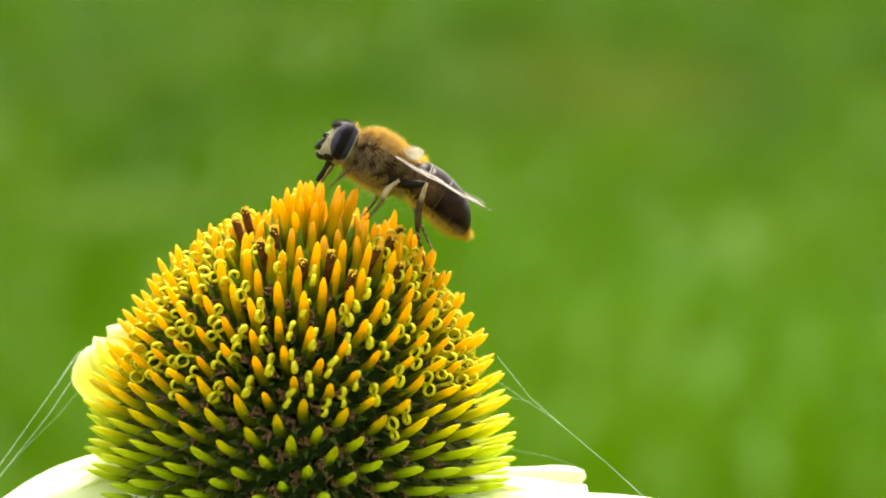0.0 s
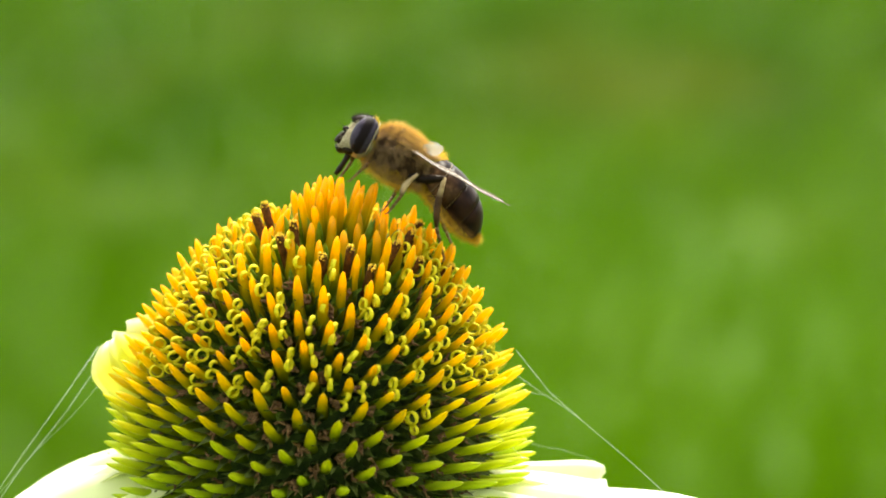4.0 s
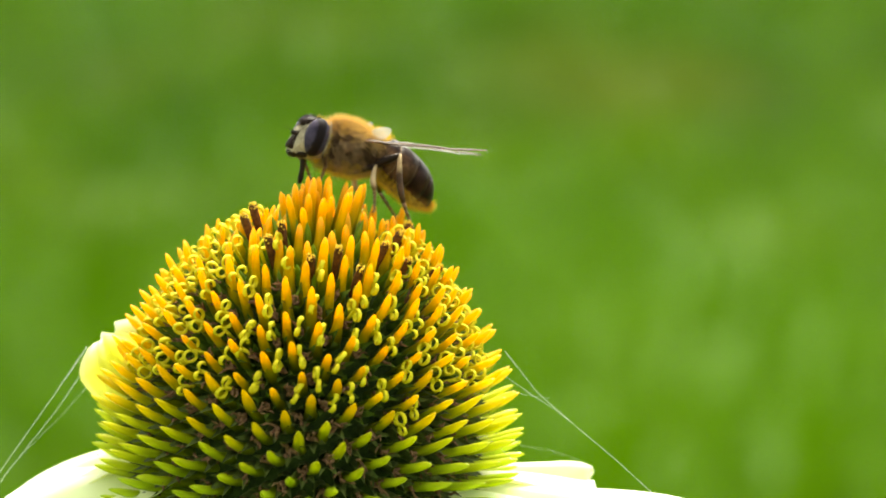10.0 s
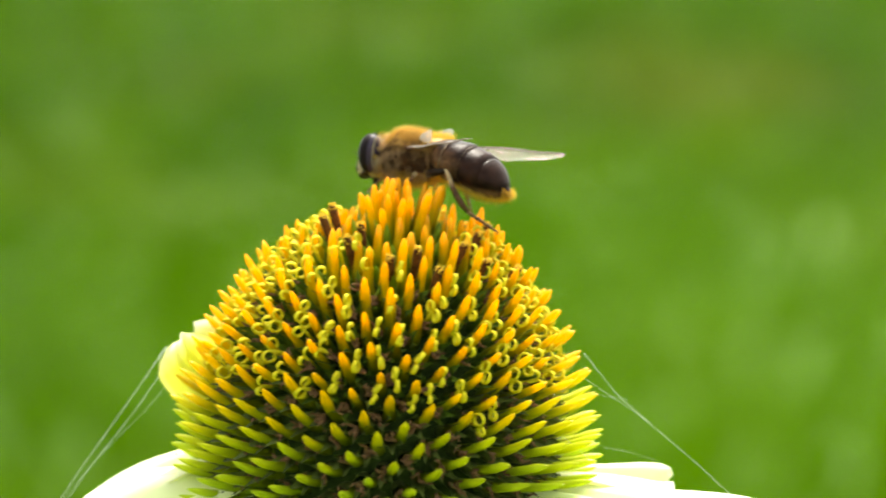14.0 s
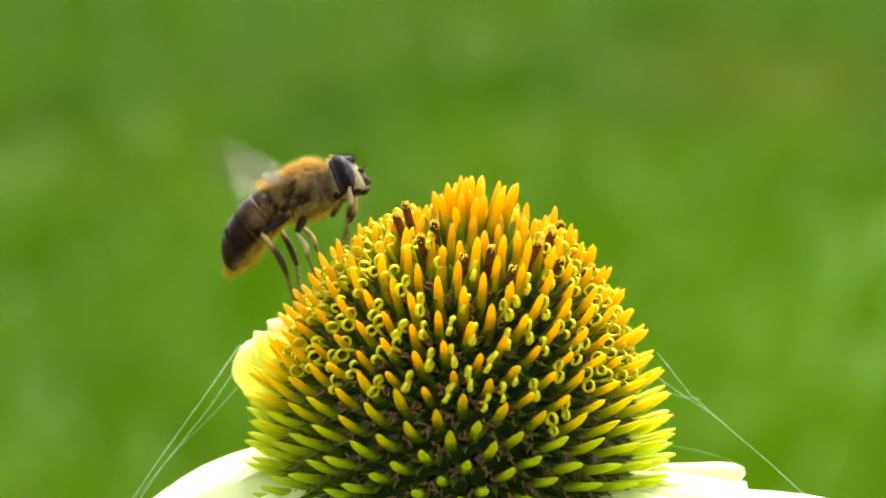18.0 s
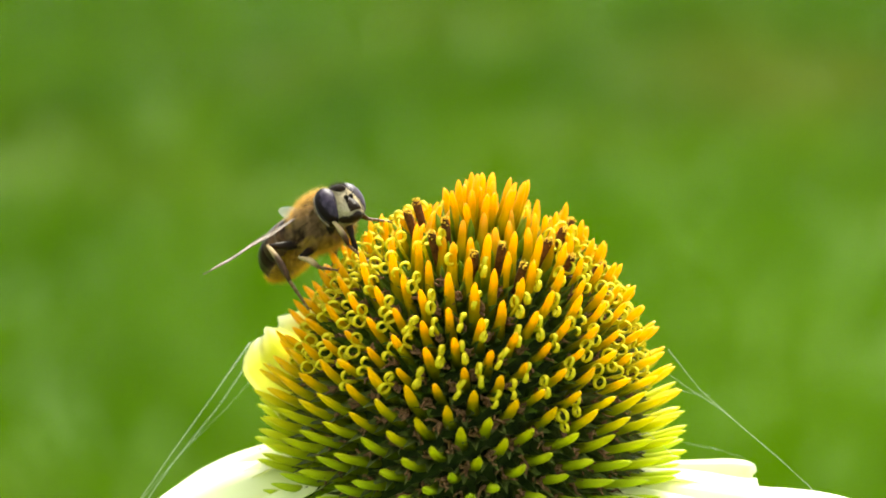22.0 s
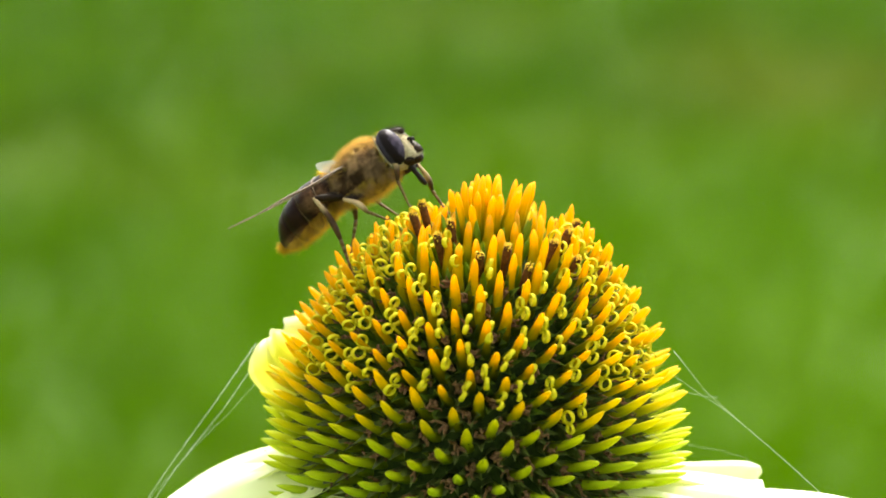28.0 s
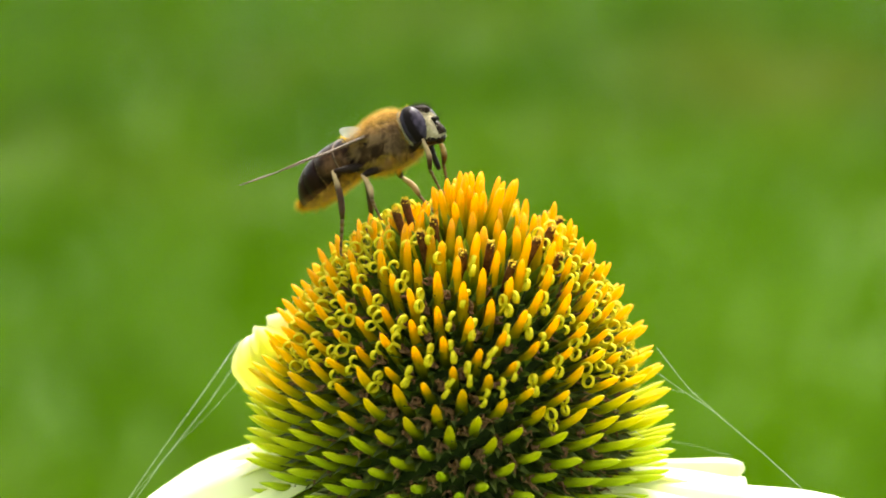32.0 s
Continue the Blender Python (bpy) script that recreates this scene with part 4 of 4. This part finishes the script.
    # abdomen, hinged behind the thorax
    seg = [[(0.2, 1.0, 1.0, 0), (-0.35, 1.75, 1.45, 0.05), (-0.9, 2.1, 1.64, 0.05), (-1.5, 2.27, 1.76, 0)],
           [(-1.4, 2.21, 1.71, 0.02), (-1.9, 2.33, 1.80, 0), (-2.6, 2.40, 1.86, 0), (-3.3, 2.42, 1.85, -0.03)],
           [(-3.2, 2.35, 1.80, -0.03), (-3.6, 2.39, 1.84, -0.05), (-4.3, 2.30, 1.79, -0.09), (-4.95, 2.16, 1.70, -0.14)],
           [(-4.85, 2.09, 1.65, -0.14), (-5.2, 2.03, 1.62, -0.17), (-5.7, 1.78, 1.46, -0.22), (-6.2, 1.36, 1.15, -0.3), (-6.6, 0.86, 0.78, -0.39), (-6.85, 0.45, 0.42, -0.46)],
           [(-6.65, 0.62, 0.55, -0.45), (-7.0, 0.40, 0.36, -0.56), (-7.2, 0.14, 0.14, -0.64)]]
    abdomen = None
    fuzz = []
    for i, rows in enumerate(seg):
        rows = [(x, w * 1.06, h * 1.0, z - 0.019 * x * x) for x, w, h, z in rows]
        av = rings(rows, 36)
        fuzz += spots_on(av, 800, rng, lambda p, d: abs(d.x) < 0.8 and d.z < -0.7 or i > 3 and d.z < 0.3)
        me = mesh_of("tergite", *sized(av), TERGITE)
        if i == 0:
            abdomen = part("abdomen", me, fly, "dark brown banded abdomen", pose(-2.35 * K, 0, 0.25 * K))
        else:
            part("tergite", me, abdomen)
            band = tube([Vector((rows[0][0] + 0.02, rows[0][1] * 1.015 * math.cos(a), rows[0][3] + rows[0][2] * 1.015 * math.sin(a))) for a in [6.2832 * k / 30 for k in range(31)]], 0.040, 6, False)
            part("band", mesh_of("band", *sized(band), SIDE), abdomen, "pale hind edge of a segment")
    tagged(part("fuzz", hairs("fuzz", fuzz, 0.50, 0.22, 0.0070, HAIR_YELLOW, 7, (-0.12, 0, 0), 0.15), abdomen, "short yellow fuzz"), kind="stuff")
    # wings
    wings = {}
    for s, nm in ((1, "wing"), (-1, "wing")):
        wm, vm = wing_mesh(s)
        w = part(nm, wm, fly, "clear wing with brown veins", pose(-0.6 * K, 1.75 * s * K, 0.9 * K))
        part("vein_net", vm, w)
        wings[s] = w
        leaf = ball((0, 0, 0), (0.90, 0.04, 0.50), 18, 10)
        tip_up = Matrix.Translation((-1.95, 1.35 * s, 1.85)) @ Matrix.Rotation(radians(-22 * s), 4, "Z") @ Matrix.Rotation(radians(24), 4, "Y")
        cal = [tip_up @ (v + Vector((0, 0.25 * s * v.x * v.x, 0.22 * v.x * v.x))) for v in leaf[0]], leaf[1]
        ple = joined(ball((-1.75, 1.52 * s, -0.55), (0.55, 0.5, 0.7), 14, 10), ball((-0.35, 1.95 * s, 0.72), (0.42, 0.28, 0.34), 12, 8))
        part("flank_plate", mesh_of("flank_plate", *sized(ple), THORAX), thorax, "bare dark plates of the flank")
        part("calypter", mesh_of("calypter", *sized(cal), CREAM), thorax, "cream translucent flap at the wing base")
    # legs
    for kind, (hip, lf, lt, ls) in LEG_KIND.items():
        fem, tib, tar = leg_meshes(kind, lf, lt, ls)
        for s in (1, -1):
            leg = part(kind + "_leg", fem, fly, "dark thin " + kind + " leg")
            a = part("tibia", tib, leg, "tibia with pale base")
            b = part("tarsus", tar, leg)
            LEGS[kind, s] = (leg, a, b, Vector((hip[0], hip[1] * s, hip[2])), lf, lt, ls)
    return fly, head, abdomen, pro, wings


FLY, FLY_HEAD, FLY_ABDOMEN, FLY_PROBOSCIS, FLY_WINGS = build_hoverfly()


# ---- movement of the hoverfly ----
def fly_pose(x, y, z, yaw, pitch, roll):
    m = Matrix.Rotation(radians(yaw), 4, "Z") @ Matrix.Rotation(radians(-pitch), 4, "Y") @ Matrix.Rotation(radians(roll), 4, "X")
    return Matrix.Translation(BASE + Vector((x, y, z)) * MM) @ m


def hinge(x, z, pitch):
    return Matrix.Translation((x * K, 0, z * K)) @ Matrix.Rotation(radians(-pitch), 4, "Y")


def wing_pose(s, sweep, lift, twist=0):
    return Matrix.Translation((-0.6 * K, 1.75 * s * K, 0.9 * K)) @ Matrix.Rotation(radians(-s * sweep), 4, "Z") @ Matrix.Rotation(radians(lift), 4, "Y") @ Matrix.Rotation(radians(s * twist), 4, "X")


def bone(start, end, x_hint):
    z = (end - start).normalized()
    x = (x_hint - z * x_hint.dot(z))
    x = x.normalized() if x.length > 1e-6 else z.orthogonal().normalized()
    m = Matrix((x, z.cross(x), z)).transposed().to_4x4()
    m.translation = start
    return m


def leg_chain(key, foot):
    """Femur, tibia and tarsus, in mm of the fly's space, that bring the leg's tip to foot."""
    hip, lf, lt, ls = LEGS[key][3:]
    s = key[1]
    back = {"fore": 0.35, "middle": -0.1, "hind": -0.55}[key[0]]
    kx, ky, kz = {"fore": (0.9, 0.35, 0.35), "middle": (-0.65, 0.6, 0.45), "hind": (-0.4, 0.5, 0.8)}[key[0]]
    knee_way = Vector((kx, ky * s, kz)).normalized()
    shin = lt + ls * 0.95                       # tibia and tarsus, nearly in one line
    d = foot - hip
    dist = min(max(d.length, abs(lf - shin) + 0.2), (lf + shin) * 0.995)
    d.normalize()
    a = (lf * lf - shin * shin + dist * dist) / (2 * dist)
    h = math.sqrt(max(0.0, lf * lf - a * a))
    side = (knee_way - d * knee_way.dot(d)).normalized()
    knee = hip + d * a + side * h
    way = (hip + d * dist - knee).normalized()
    bent = (way + Vector((-back * 0.25, 0.1 * s, -0.12))).normalized()
    ankle = knee + bent * lt
    end = ankle + (hip + d * dist - ankle).normalized() * ls
    return knee, ankle, end


def key_leg(key, bodies, stances, flights):
    leg, tib, tar, hip = LEGS[key][:4]
    r1, r2, r3 = [], [], []
    folded = Vector({"fore": (3.0, 0.5, -3.6), "middle": (0.6, 1.2, -5.4), "hind": (-1.6, 1.0, -6.4)}[key[0]])
    folded.y *= key[1]
    for t, m in bodies:
        inv = m.inverted()
        old = [q for q in stances if q[0] <= t + 1e-6][-1]
        nxt = [q for q in stances if q[0] > t + 1e-6]
        w = Vector(old[1:])
        if nxt and nxt[0][0] - t < 0.35:
            w = w.lerp(Vector(nxt[0][1:]), 1 - (nxt[0][0] - t) / 0.35)
        foot = inv @ (BASE + w * MM) / K
        if any(a <= t <= b for a, b in flights):
            foot = folded
        knee, ankle, end = leg_chain(key, foot)
        hint = Vector((1, 0, 0))
        a = bone(hip * K, knee * K, hint)
        b = bone(knee * K, ankle * K, hint)
        c = bone(ankle * K, end * K, hint)
        r1.append((t, a))
        r2.append((t, a.inverted() @ b))
        r3.append((t, a.inverted() @ c))
    walk(leg, r1)
    walk(tib, r2)
    walk(tar, r3)


def motions():
    bodies = [
        (0.0, fly_pose(5.73, -1.0, 21.65, 183, 30, 2)),
        (0.5, fly_pose(5.72, -1.0, 21.62, 182, 31, 2)),
        (1.0, fly_pose(5.71, -1.0, 21.59, 181, 31, 3)),
        (1.5, fly_pose(5.77, -1.0, 21.57, 182, 31, 2)),
        (2.0, fly_pose(5.78, -1.0, 21.61, 181, 32, 2)),
        (2.5, fly_pose(5.72, -1.0, 21.69, 183, 31, 1)),
        (3.0, fly_pose(5.71, -1.0, 21.61, 183, 31, 1)),
        (3.5, fly_pose(5.67, -1.0, 21.63, 183, 32, 2)),
        (5.5, fly_pose(5.88, -1.0, 21.50, 181, 30, 1)),
        (6.0, fly_pose(5.34, -1.0, 21.60, 182, 29, 2)),
        (6.5, fly_pose(4.49, 0.0, 21.54, 184, 24, 3)),
        (7.0, fly_pose(4.26, 1.0, 21.67, 186, 24, 3)),
        (7.5, fly_pose(3.42, 2.0, 21.78, 190, 18, 1)),
        (8.0, fly_pose(2.82, 2.5, 21.53, 189, 12, 2)),
        (8.5, fly_pose(2.52, 2.5, 21.56, 189, 12, 2)),
        (9.0, fly_pose(3.64, 2.5, 21.61, 202, 24, 3)),
        (9.5, fly_pose(3.81, 2.5, 22.32, 206, 26, -1)),
        (10.0, fly_pose(2.77, 2.5, 21.99, 205, 17, -3)),
        (10.5, fly_pose(1.55, 2.5, 21.70, 196, 3, -4)),
        (11.0, fly_pose(2.65, 2.5, 22.13, 164, 5, 4)),
        (11.5, fly_pose(0.93, 2.5, 22.30, 160, -2, 0)),
        (12.0, fly_pose(1.70, 2.5, 21.64, 158, -1, 10)),
        (12.5, fly_pose(3.52, 2.5, 21.09, 144, 1, 7)),
        (13.0, fly_pose(2.66, 2.5, 21.35, 142, 1, 4)),
        (13.5, fly_pose(1.65, 2.5, 21.11, 146, 0, 7)),
        (14.0, fly_pose(1.83, 2.5, 21.29, 150, 2, 4)),
        (14.5, fly_pose(1.65, 2.5, 21.20, 149, -3, 4)),
        (15.1, fly_pose(1.65, 2.5, 21.20, 152, 4, 6)),
        (15.3, fly_pose(-0.37, 0.5, 25.57, 160, 12, 2)),
        (15.5, fly_pose(-10.37, 3.0, 28.57, 175, 8, 0)),
        (15.7, fly_pose(-24.37, 5.0, 29.57, 185, 5, 0)),
        (16.0, fly_pose(-50.00, 6.0, 28.00, 195, 5, 0)),
        (16.3, fly_pose(-62.00, 2.0, 24.00, 260, 5, 10)),
        (16.6, fly_pose(-62.00, -4.0, 20.00, 320, 5, 0)),
        (16.9, fly_pose(-52.00, -4.0, 15.00, 335, 5, 0)),
        (17.1, fly_pose(-37.00, -3.0, 10.50, 330, 12, -8)),
        (17.2, fly_pose(-29.00, -2.0, 11.20, 328, 15, -10)),
        (17.3, fly_pose(-21.80, -1.0, 12.20, 327, 14, -11)),
        (17.4, fly_pose(-19.19, -1.0, 16.61, 327, 10, -11)),
        (17.5, fly_pose(-18.56, -1.0, 18.28, 331, 9, -4)),
        (17.6, fly_pose(-19.99, -1.0, 18.63, 330, 7, -3)),
        (17.7, fly_pose(-18.02, -1.0, 18.60, 343, 1, -1)),
        (17.8, fly_pose(-16.92, -1.0, 20.14, 356, -4, -7)),
        (17.9, fly_pose(-14.31, -1.0, 19.79, 355, -2, -5)),
        (18.0, fly_pose(-11.49, -1.0, 19.10, 357, 23, -7)),
        (18.1, fly_pose(-13.52, -1.0, 18.21, 352, 25, -5)),
        (18.5, fly_pose(-12.23, -1.0, 16.77, 339, 32, -0)),
        (19.0, fly_pose(-10.98, -1.0, 17.70, 344, 32, -6)),
        (19.5, fly_pose(-10.35, -1.0, 18.20, 325, 33, -2)),
        (20.0, fly_pose(-9.74, -1.0, 17.84, 326, 26, -2)),
        (20.5, fly_pose(-9.36, -1.0, 17.59, 323, 22, 0)),
        (21.0, fly_pose(-9.78, -1.0, 18.79, 329, 34, -2)),
        (21.5, fly_pose(-9.82, -1.0, 17.79, 315, 30, 2)),
        (22.0, fly_pose(-11.09, -1.0, 16.61, 304, 27, 8)),
        (22.5, fly_pose(-8.96, -1.0, 18.71, 317, 27, -0)),
        (23.0, fly_pose(-8.90, -1.0, 18.49, 320, 22, 1)),
        (23.5, fly_pose(-7.97, -1.0, 19.76, 331, 26, -3)),
        (24.0, fly_pose(-8.46, -1.0, 20.28, 346, 35, -5)),
        (24.5, fly_pose(-8.40, -1.0, 20.26, 340, 35, -4)),
        (25.0, fly_pose(-8.49, -1.0, 20.22, 342, 37, -6)),
        (25.5, fly_pose(-8.47, -1.0, 20.29, 341, 36, -5)),
        (27.5, fly_pose(-8.32, -1.0, 20.35, 343, 38, -7)),
        (28.0, fly_pose(-8.42, -1.0, 20.39, 344, 37, -6)),
        (28.5, fly_pose(-8.37, -1.0, 20.29, 343, 38, -7)),
        (29.0, fly_pose(-8.44, -1.0, 20.15, 344, 38, -7)),
        (29.5, fly_pose(-8.16, -1.0, 20.50, 346, 35, -7)),
        (30.0, fly_pose(-8.54, -1.0, 20.20, 347, 36, -7)),
        (30.5, fly_pose(-8.42, -1.0, 20.54, 348, 38, -7)),
        (31.0, fly_pose(-7.91, -1.0, 20.36, 353, 33, -8)),
        (31.5, fly_pose(-7.17, -1.0, 21.17, 346, 33, -8)),
        (32.0, fly_pose(-5.52, -1.0, 22.33, 335, 27, -1))]
    walk(FLY, bodies)
    walk(FLY_ABDOMEN, [(t, hinge(-2.35, 0.25, a)) for t, a in (
        (0.0, 3), (0.5, 11), (1.0, 15), (1.5, 14), (2.0, 8), (2.5, 3), (3.0, 4), (3.5, 10),
        (5.5, 9), (6.0, 10), (6.5, 12), (7.0, 12), (7.5, 20), (8.0, 10), (8.5, 15), (9.0, 12),
        (9.5, 11), (10.0, 13), (10.5, 26), (11.0, 13), (11.5, 26), (12.0, 21), (12.5, 8), (13.0, 6),
        (13.5, 9), (14.0, 8), (14.5, 20), (15.1, 14), (15.3, 12), (15.5, 12), (15.7, 12), (16.0, 12),
        (16.3, 12), (16.6, 12), (16.9, 12), (17.1, 12), (17.2, 12), (17.3, 12), (17.4, 11), (17.5, 9),
        (17.6, 11), (17.7, 15), (17.8, 11), (17.9, 20), (18.0, 21), (18.1, 20), (18.5, 23), (19.0, 6),
        (19.5, 20), (20.0, 9), (20.5, 5), (21.0, 16), (21.5, 4), (22.0, 0), (22.5, -6), (23.0, -10),
        (23.5, 1), (24.0, 0), (24.5, 13), (25.0, 18), (25.5, 1), (27.5, 9), (28.0, -2), (28.5, 7),
        (29.0, 4), (29.5, 1), (30.0, -1), (30.5, 1), (31.0, 12), (31.5, 2), (32.0, 1))])
    walk(FLY_HEAD, [(t, hinge(2.4, 0, a) @ Matrix.Translation((-2.4 * K, 0, 0))) for t, a in (
        (0.0, -21), (0.5, -19), (1.0, -20), (1.5, -20), (2.0, -21), (2.5, -20), (3.0, -21), (3.5, -21),
        (5.5, -22), (6.0, -21), (6.5, -19), (7.0, -18), (7.5, -16), (8.0, -14), (8.5, -15), (9.0, -18),
        (9.5, -17), (10.0, -14), (10.5, -8), (11.0, -13), (11.5, -14), (12.0, -20), (12.5, -16), (13.0, -15),
        (13.5, -18), (14.0, -18), (14.5, -17), (15.1, -14), (15.3, -12), (15.5, -12), (15.7, -12), (16.0, -12),
        (16.3, -12), (16.6, -12), (16.9, -12), (17.1, -15), (17.2, -18), (17.3, -20), (17.4, -23), (17.5, -10),
        (17.6, -10), (17.7, -9), (17.8, -8), (17.9, -8), (18.0, -18), (18.1, -21), (18.5, -23), (19.0, -21),
        (19.5, -21), (20.0, -14), (20.5, -13), (21.0, -16), (21.5, -15), (22.0, -7), (22.5, -11), (23.0, -9),
        (23.5, -12), (24.0, -18), (24.5, -19), (25.0, -20), (25.5, -18), (27.5, -20), (28.0, -18), (28.5, -19),
        (29.0, -19), (29.5, -17), (30.0, -18), (30.5, -17), (31.0, -21), (31.5, -17), (32.0, -16))])
    walk(FLY_PROBOSCIS, [(t, hinge(3.6, -1.2, a)) for t, a in ((0, -2), (6, -2), (8, -12), (14.5, -10), (15.3, -75), (17.9, -75), (18.0, -60), (18.4, 0), (22, -15), (23, -15), (24, 2), (31, 0), (32, -8))])
    # feet: seconds and the place in mm where each comes to stand
    feet = {}
    feet["fore", 1] = [(0, 2.13, -2.50, 20.02), (6.5, 1.68, -2.50, 19.53), (7.5, 1.70, 1.00, 19.13), (9, 0.58, 1.00, 19.01), (11, -0.26, 1.00, 19.27), (12, -0.90, 2.00, 18.78), (13.5, -1.22, 3.50, 18.82), (17.95, -8.88, 0.50, 14.64), (19, -8.83, 0.50, 14.54), (20, -5.64, 0.00, 16.06), (22, -6.07, -1.00, 16.60), (23, -4.88, -1.00, 16.97), (24, -2.33, 0.00, 17.31), (31, -3.65, 0.00, 16.43), (32, -1.00, 0.50, 18.79)]
    feet["fore", -1] = [(0, 1.07, 0.00, 19.54), (7.5, 1.08, 3.50, 19.15), (9, 0.29, 4.00, 18.76), (11, -1.11, 5.50, 18.55), (12, -1.33, 6.00, 18.11), (13.5, -1.46, 7.50, 18.16), (17.95, -8.28, -3.00, 15.42), (19, -8.28, -3.00, 15.61), (20, -5.97, -4.00, 15.73), (21, -5.73, -4.00, 15.61), (22, -7.42, -5.00, 14.09), (23, -5.60, -4.50, 15.79), (24, -5.09, -3.00, 18.20), (31, -3.00, -3.00, 17.01), (32, -1.48, -3.00, 18.91)]
    feet["middle", 1] = [(0, 4.81, -3.50, 17.74), (6.5, 4.81, -3.50, 17.62), (7.5, 4.87, 0.00, 17.20), (9, 4.73, -0.50, 17.67), (11, 1.29, -1.00, 19.16), (12, 1.04, -0.50, 19.14), (13.5, 0.57, -0.50, 19.27), (17.95, -9.93, 1.00, 13.32), (19, -9.97, 1.00, 13.21), (20, -8.99, 1.50, 14.40), (23, -7.21, 1.50, 15.41), (24, -5.99, 1.00, 16.98), (32, -2.08, 1.00, 17.02)]
    feet["middle", -1] = [(0, 4.54, 0.50, 17.47), (7.5, 4.59, 4.00, 17.05), (9, 4.14, 4.50, 16.87), (11, 3.31, 6.00, 17.84), (12, 3.81, 7.50, 17.70), (13.5, 3.83, 7.50, 17.50), (17.95, -10.55, -4.00, 13.16), (19, -10.71, -4.00, 12.64), (20, -9.72, -4.50, 13.53), (21, -9.72, -4.50, 13.81), (22, -9.79, -5.00, 13.55), (23, -8.65, -5.00, 15.28), (24, -6.63, -4.00, 17.25), (32, -5.88, -4.00, 17.13)]
    feet["hind", 1] = [(0, 8.91, -3.00, 14.20), (6.5, 8.95, -3.00, 14.44), (7.5, 9.05, 0.50, 13.98), (9, 7.73, 0.50, 15.62), (11, 6.13, -1.50, 15.62), (12, 8.25, -3.00, 16.11), (13.5, 7.86, -3.50, 16.47), (17.95, -11.81, 1.00, 10.80), (19, -12.18, 1.00, 11.33), (20, -11.52, 2.00, 11.39), (22, -10.76, 3.00, 11.13), (23, -10.98, 2.00, 11.98), (24, -9.41, 1.50, 13.98), (32, -7.37, 1.50, 14.20)]
    feet["hind", -1] = [(0, 9.57, 1.00, 14.80), (7.5, 9.68, 4.50, 14.35), (9, 6.66, 5.00, 16.08), (11, 6.79, 5.50, 15.99), (12, 7.17, 6.50, 15.89), (13.5, 6.35, 6.50, 15.91), (17.95, -12.07, -3.00, 10.75), (19, -12.73, -3.00, 10.56), (20, -12.12, -4.00, 10.78), (21, -11.88, -4.00, 10.65), (22, -11.92, -5.00, 10.79), (23, -11.68, -5.00, 10.87), (24, -9.18, -3.50, 13.31), (31, -9.35, -3.50, 13.43), (32, -8.76, -3.50, 14.43)]
    flights = ((15.25, 17.92),)
    for key in LEGS:
        key_leg(key, bodies, feet[key], flights)
    # wings: seconds, sweep, lift, twist of the left and the right one
    still = [(0, 44, 1, -8, 30, 1, 0), (3, 45, 3, -8, 30, 1, 0), (5.5, 42, 1, -6, 30, 1, 0), (6, 41, 1, -6, 30, 1, 0), (6.5, 42, 6, -8, 23, -1, 18),
             (7, 41, 6, -8, 25, -1, 18), (7.5, 48, 4, -4, 21, -5, 20), (8, 46, 7, -6, 20, -6, 18), (8.5, 48, 6, -6, 21, -6, 20), (9, 51, 8, -14, -26, 9, 8),
             (9.5, 62, 2, -12, -14, 6, 6), (10, 54, 11, -8, -27, 8, 0), (10.5, 36, 9, 4, -18, 1, -6), (11, 30, 2, -2, 30, -7, 14), (12, 25, 8, -18, 39, 3, 18),
             (12.5, 29, 8, -22, 33, 4, 14), (13, 25, 10, -16, 35, 2, 10), (13.5, 27, 11, -24, 31, 6, 14), (14, 36, 8, -16, 27, -0, 12), (14.5, 24, 6, -12, 61, -8, 20), (15.0, 30, 12, 0, 30, 6, 10)]
    later = [(18.1, 48, 15, 6, 34, -5, -6), (18.5, 48, 15, 6, 34, 5, -10), (19, 48, 15, 6, 38, 2, -14),
             (19.5, 48, 15, 6, 50, -7, -16), (20, 48, 15, 6, 37, -3, -16), (20.5, 48, 15, 6, 68, -0, -22), (21, 48, 15, 6, 34, -2, -16), (21.5, 48, 15, 6, 80, -7, -22),
             (22, 48, 15, 6, 93, -15, -10), (22.5, 48, 15, 6, 66, -8, -26), (23, 48, 15, 6, 53, -3, -24), (23.5, 48, 15, 6, 32, -4, -22), (24, 48, 15, 6, 39, 1, -12),
             (25, 16, 9, 26, 42, -1, -14), (25.5, 15, 8, 28, 41, -2, -12), (27.5, 48, 15, 6, 38, 1, -14), (28, 48, 15, 6, 38, 1, -12), (30, 48, 15, 6, 39, -0, -14),
             (30.5, 48, 15, 6, 36, 4, -14), (31, 9, 0, 22, 47, 3, -14), (31.5, 48, 15, 6, 46, 2, -16), (32, 48, 15, 6, 39, 1, -10)]
    beat = []
    for i in range(frame(15.2), frame(18.03) + 1):
        lift = (-24, 22, 68, 22)[(i - frame(18.0) + 1) % 4]
        beat.append(((i - 1) / FPS, 56, lift, 8, 60, lift, -10))
    rows = still + beat + later
    walk(FLY_WINGS[1], [(r[0], wing_pose(1, r[1], r[2], r[3])) for r in rows])
    walk(FLY_WINGS[-1], [(r[0], wing_pose(-1, r[4], r[5], r[6])) for r in rows])


motions()
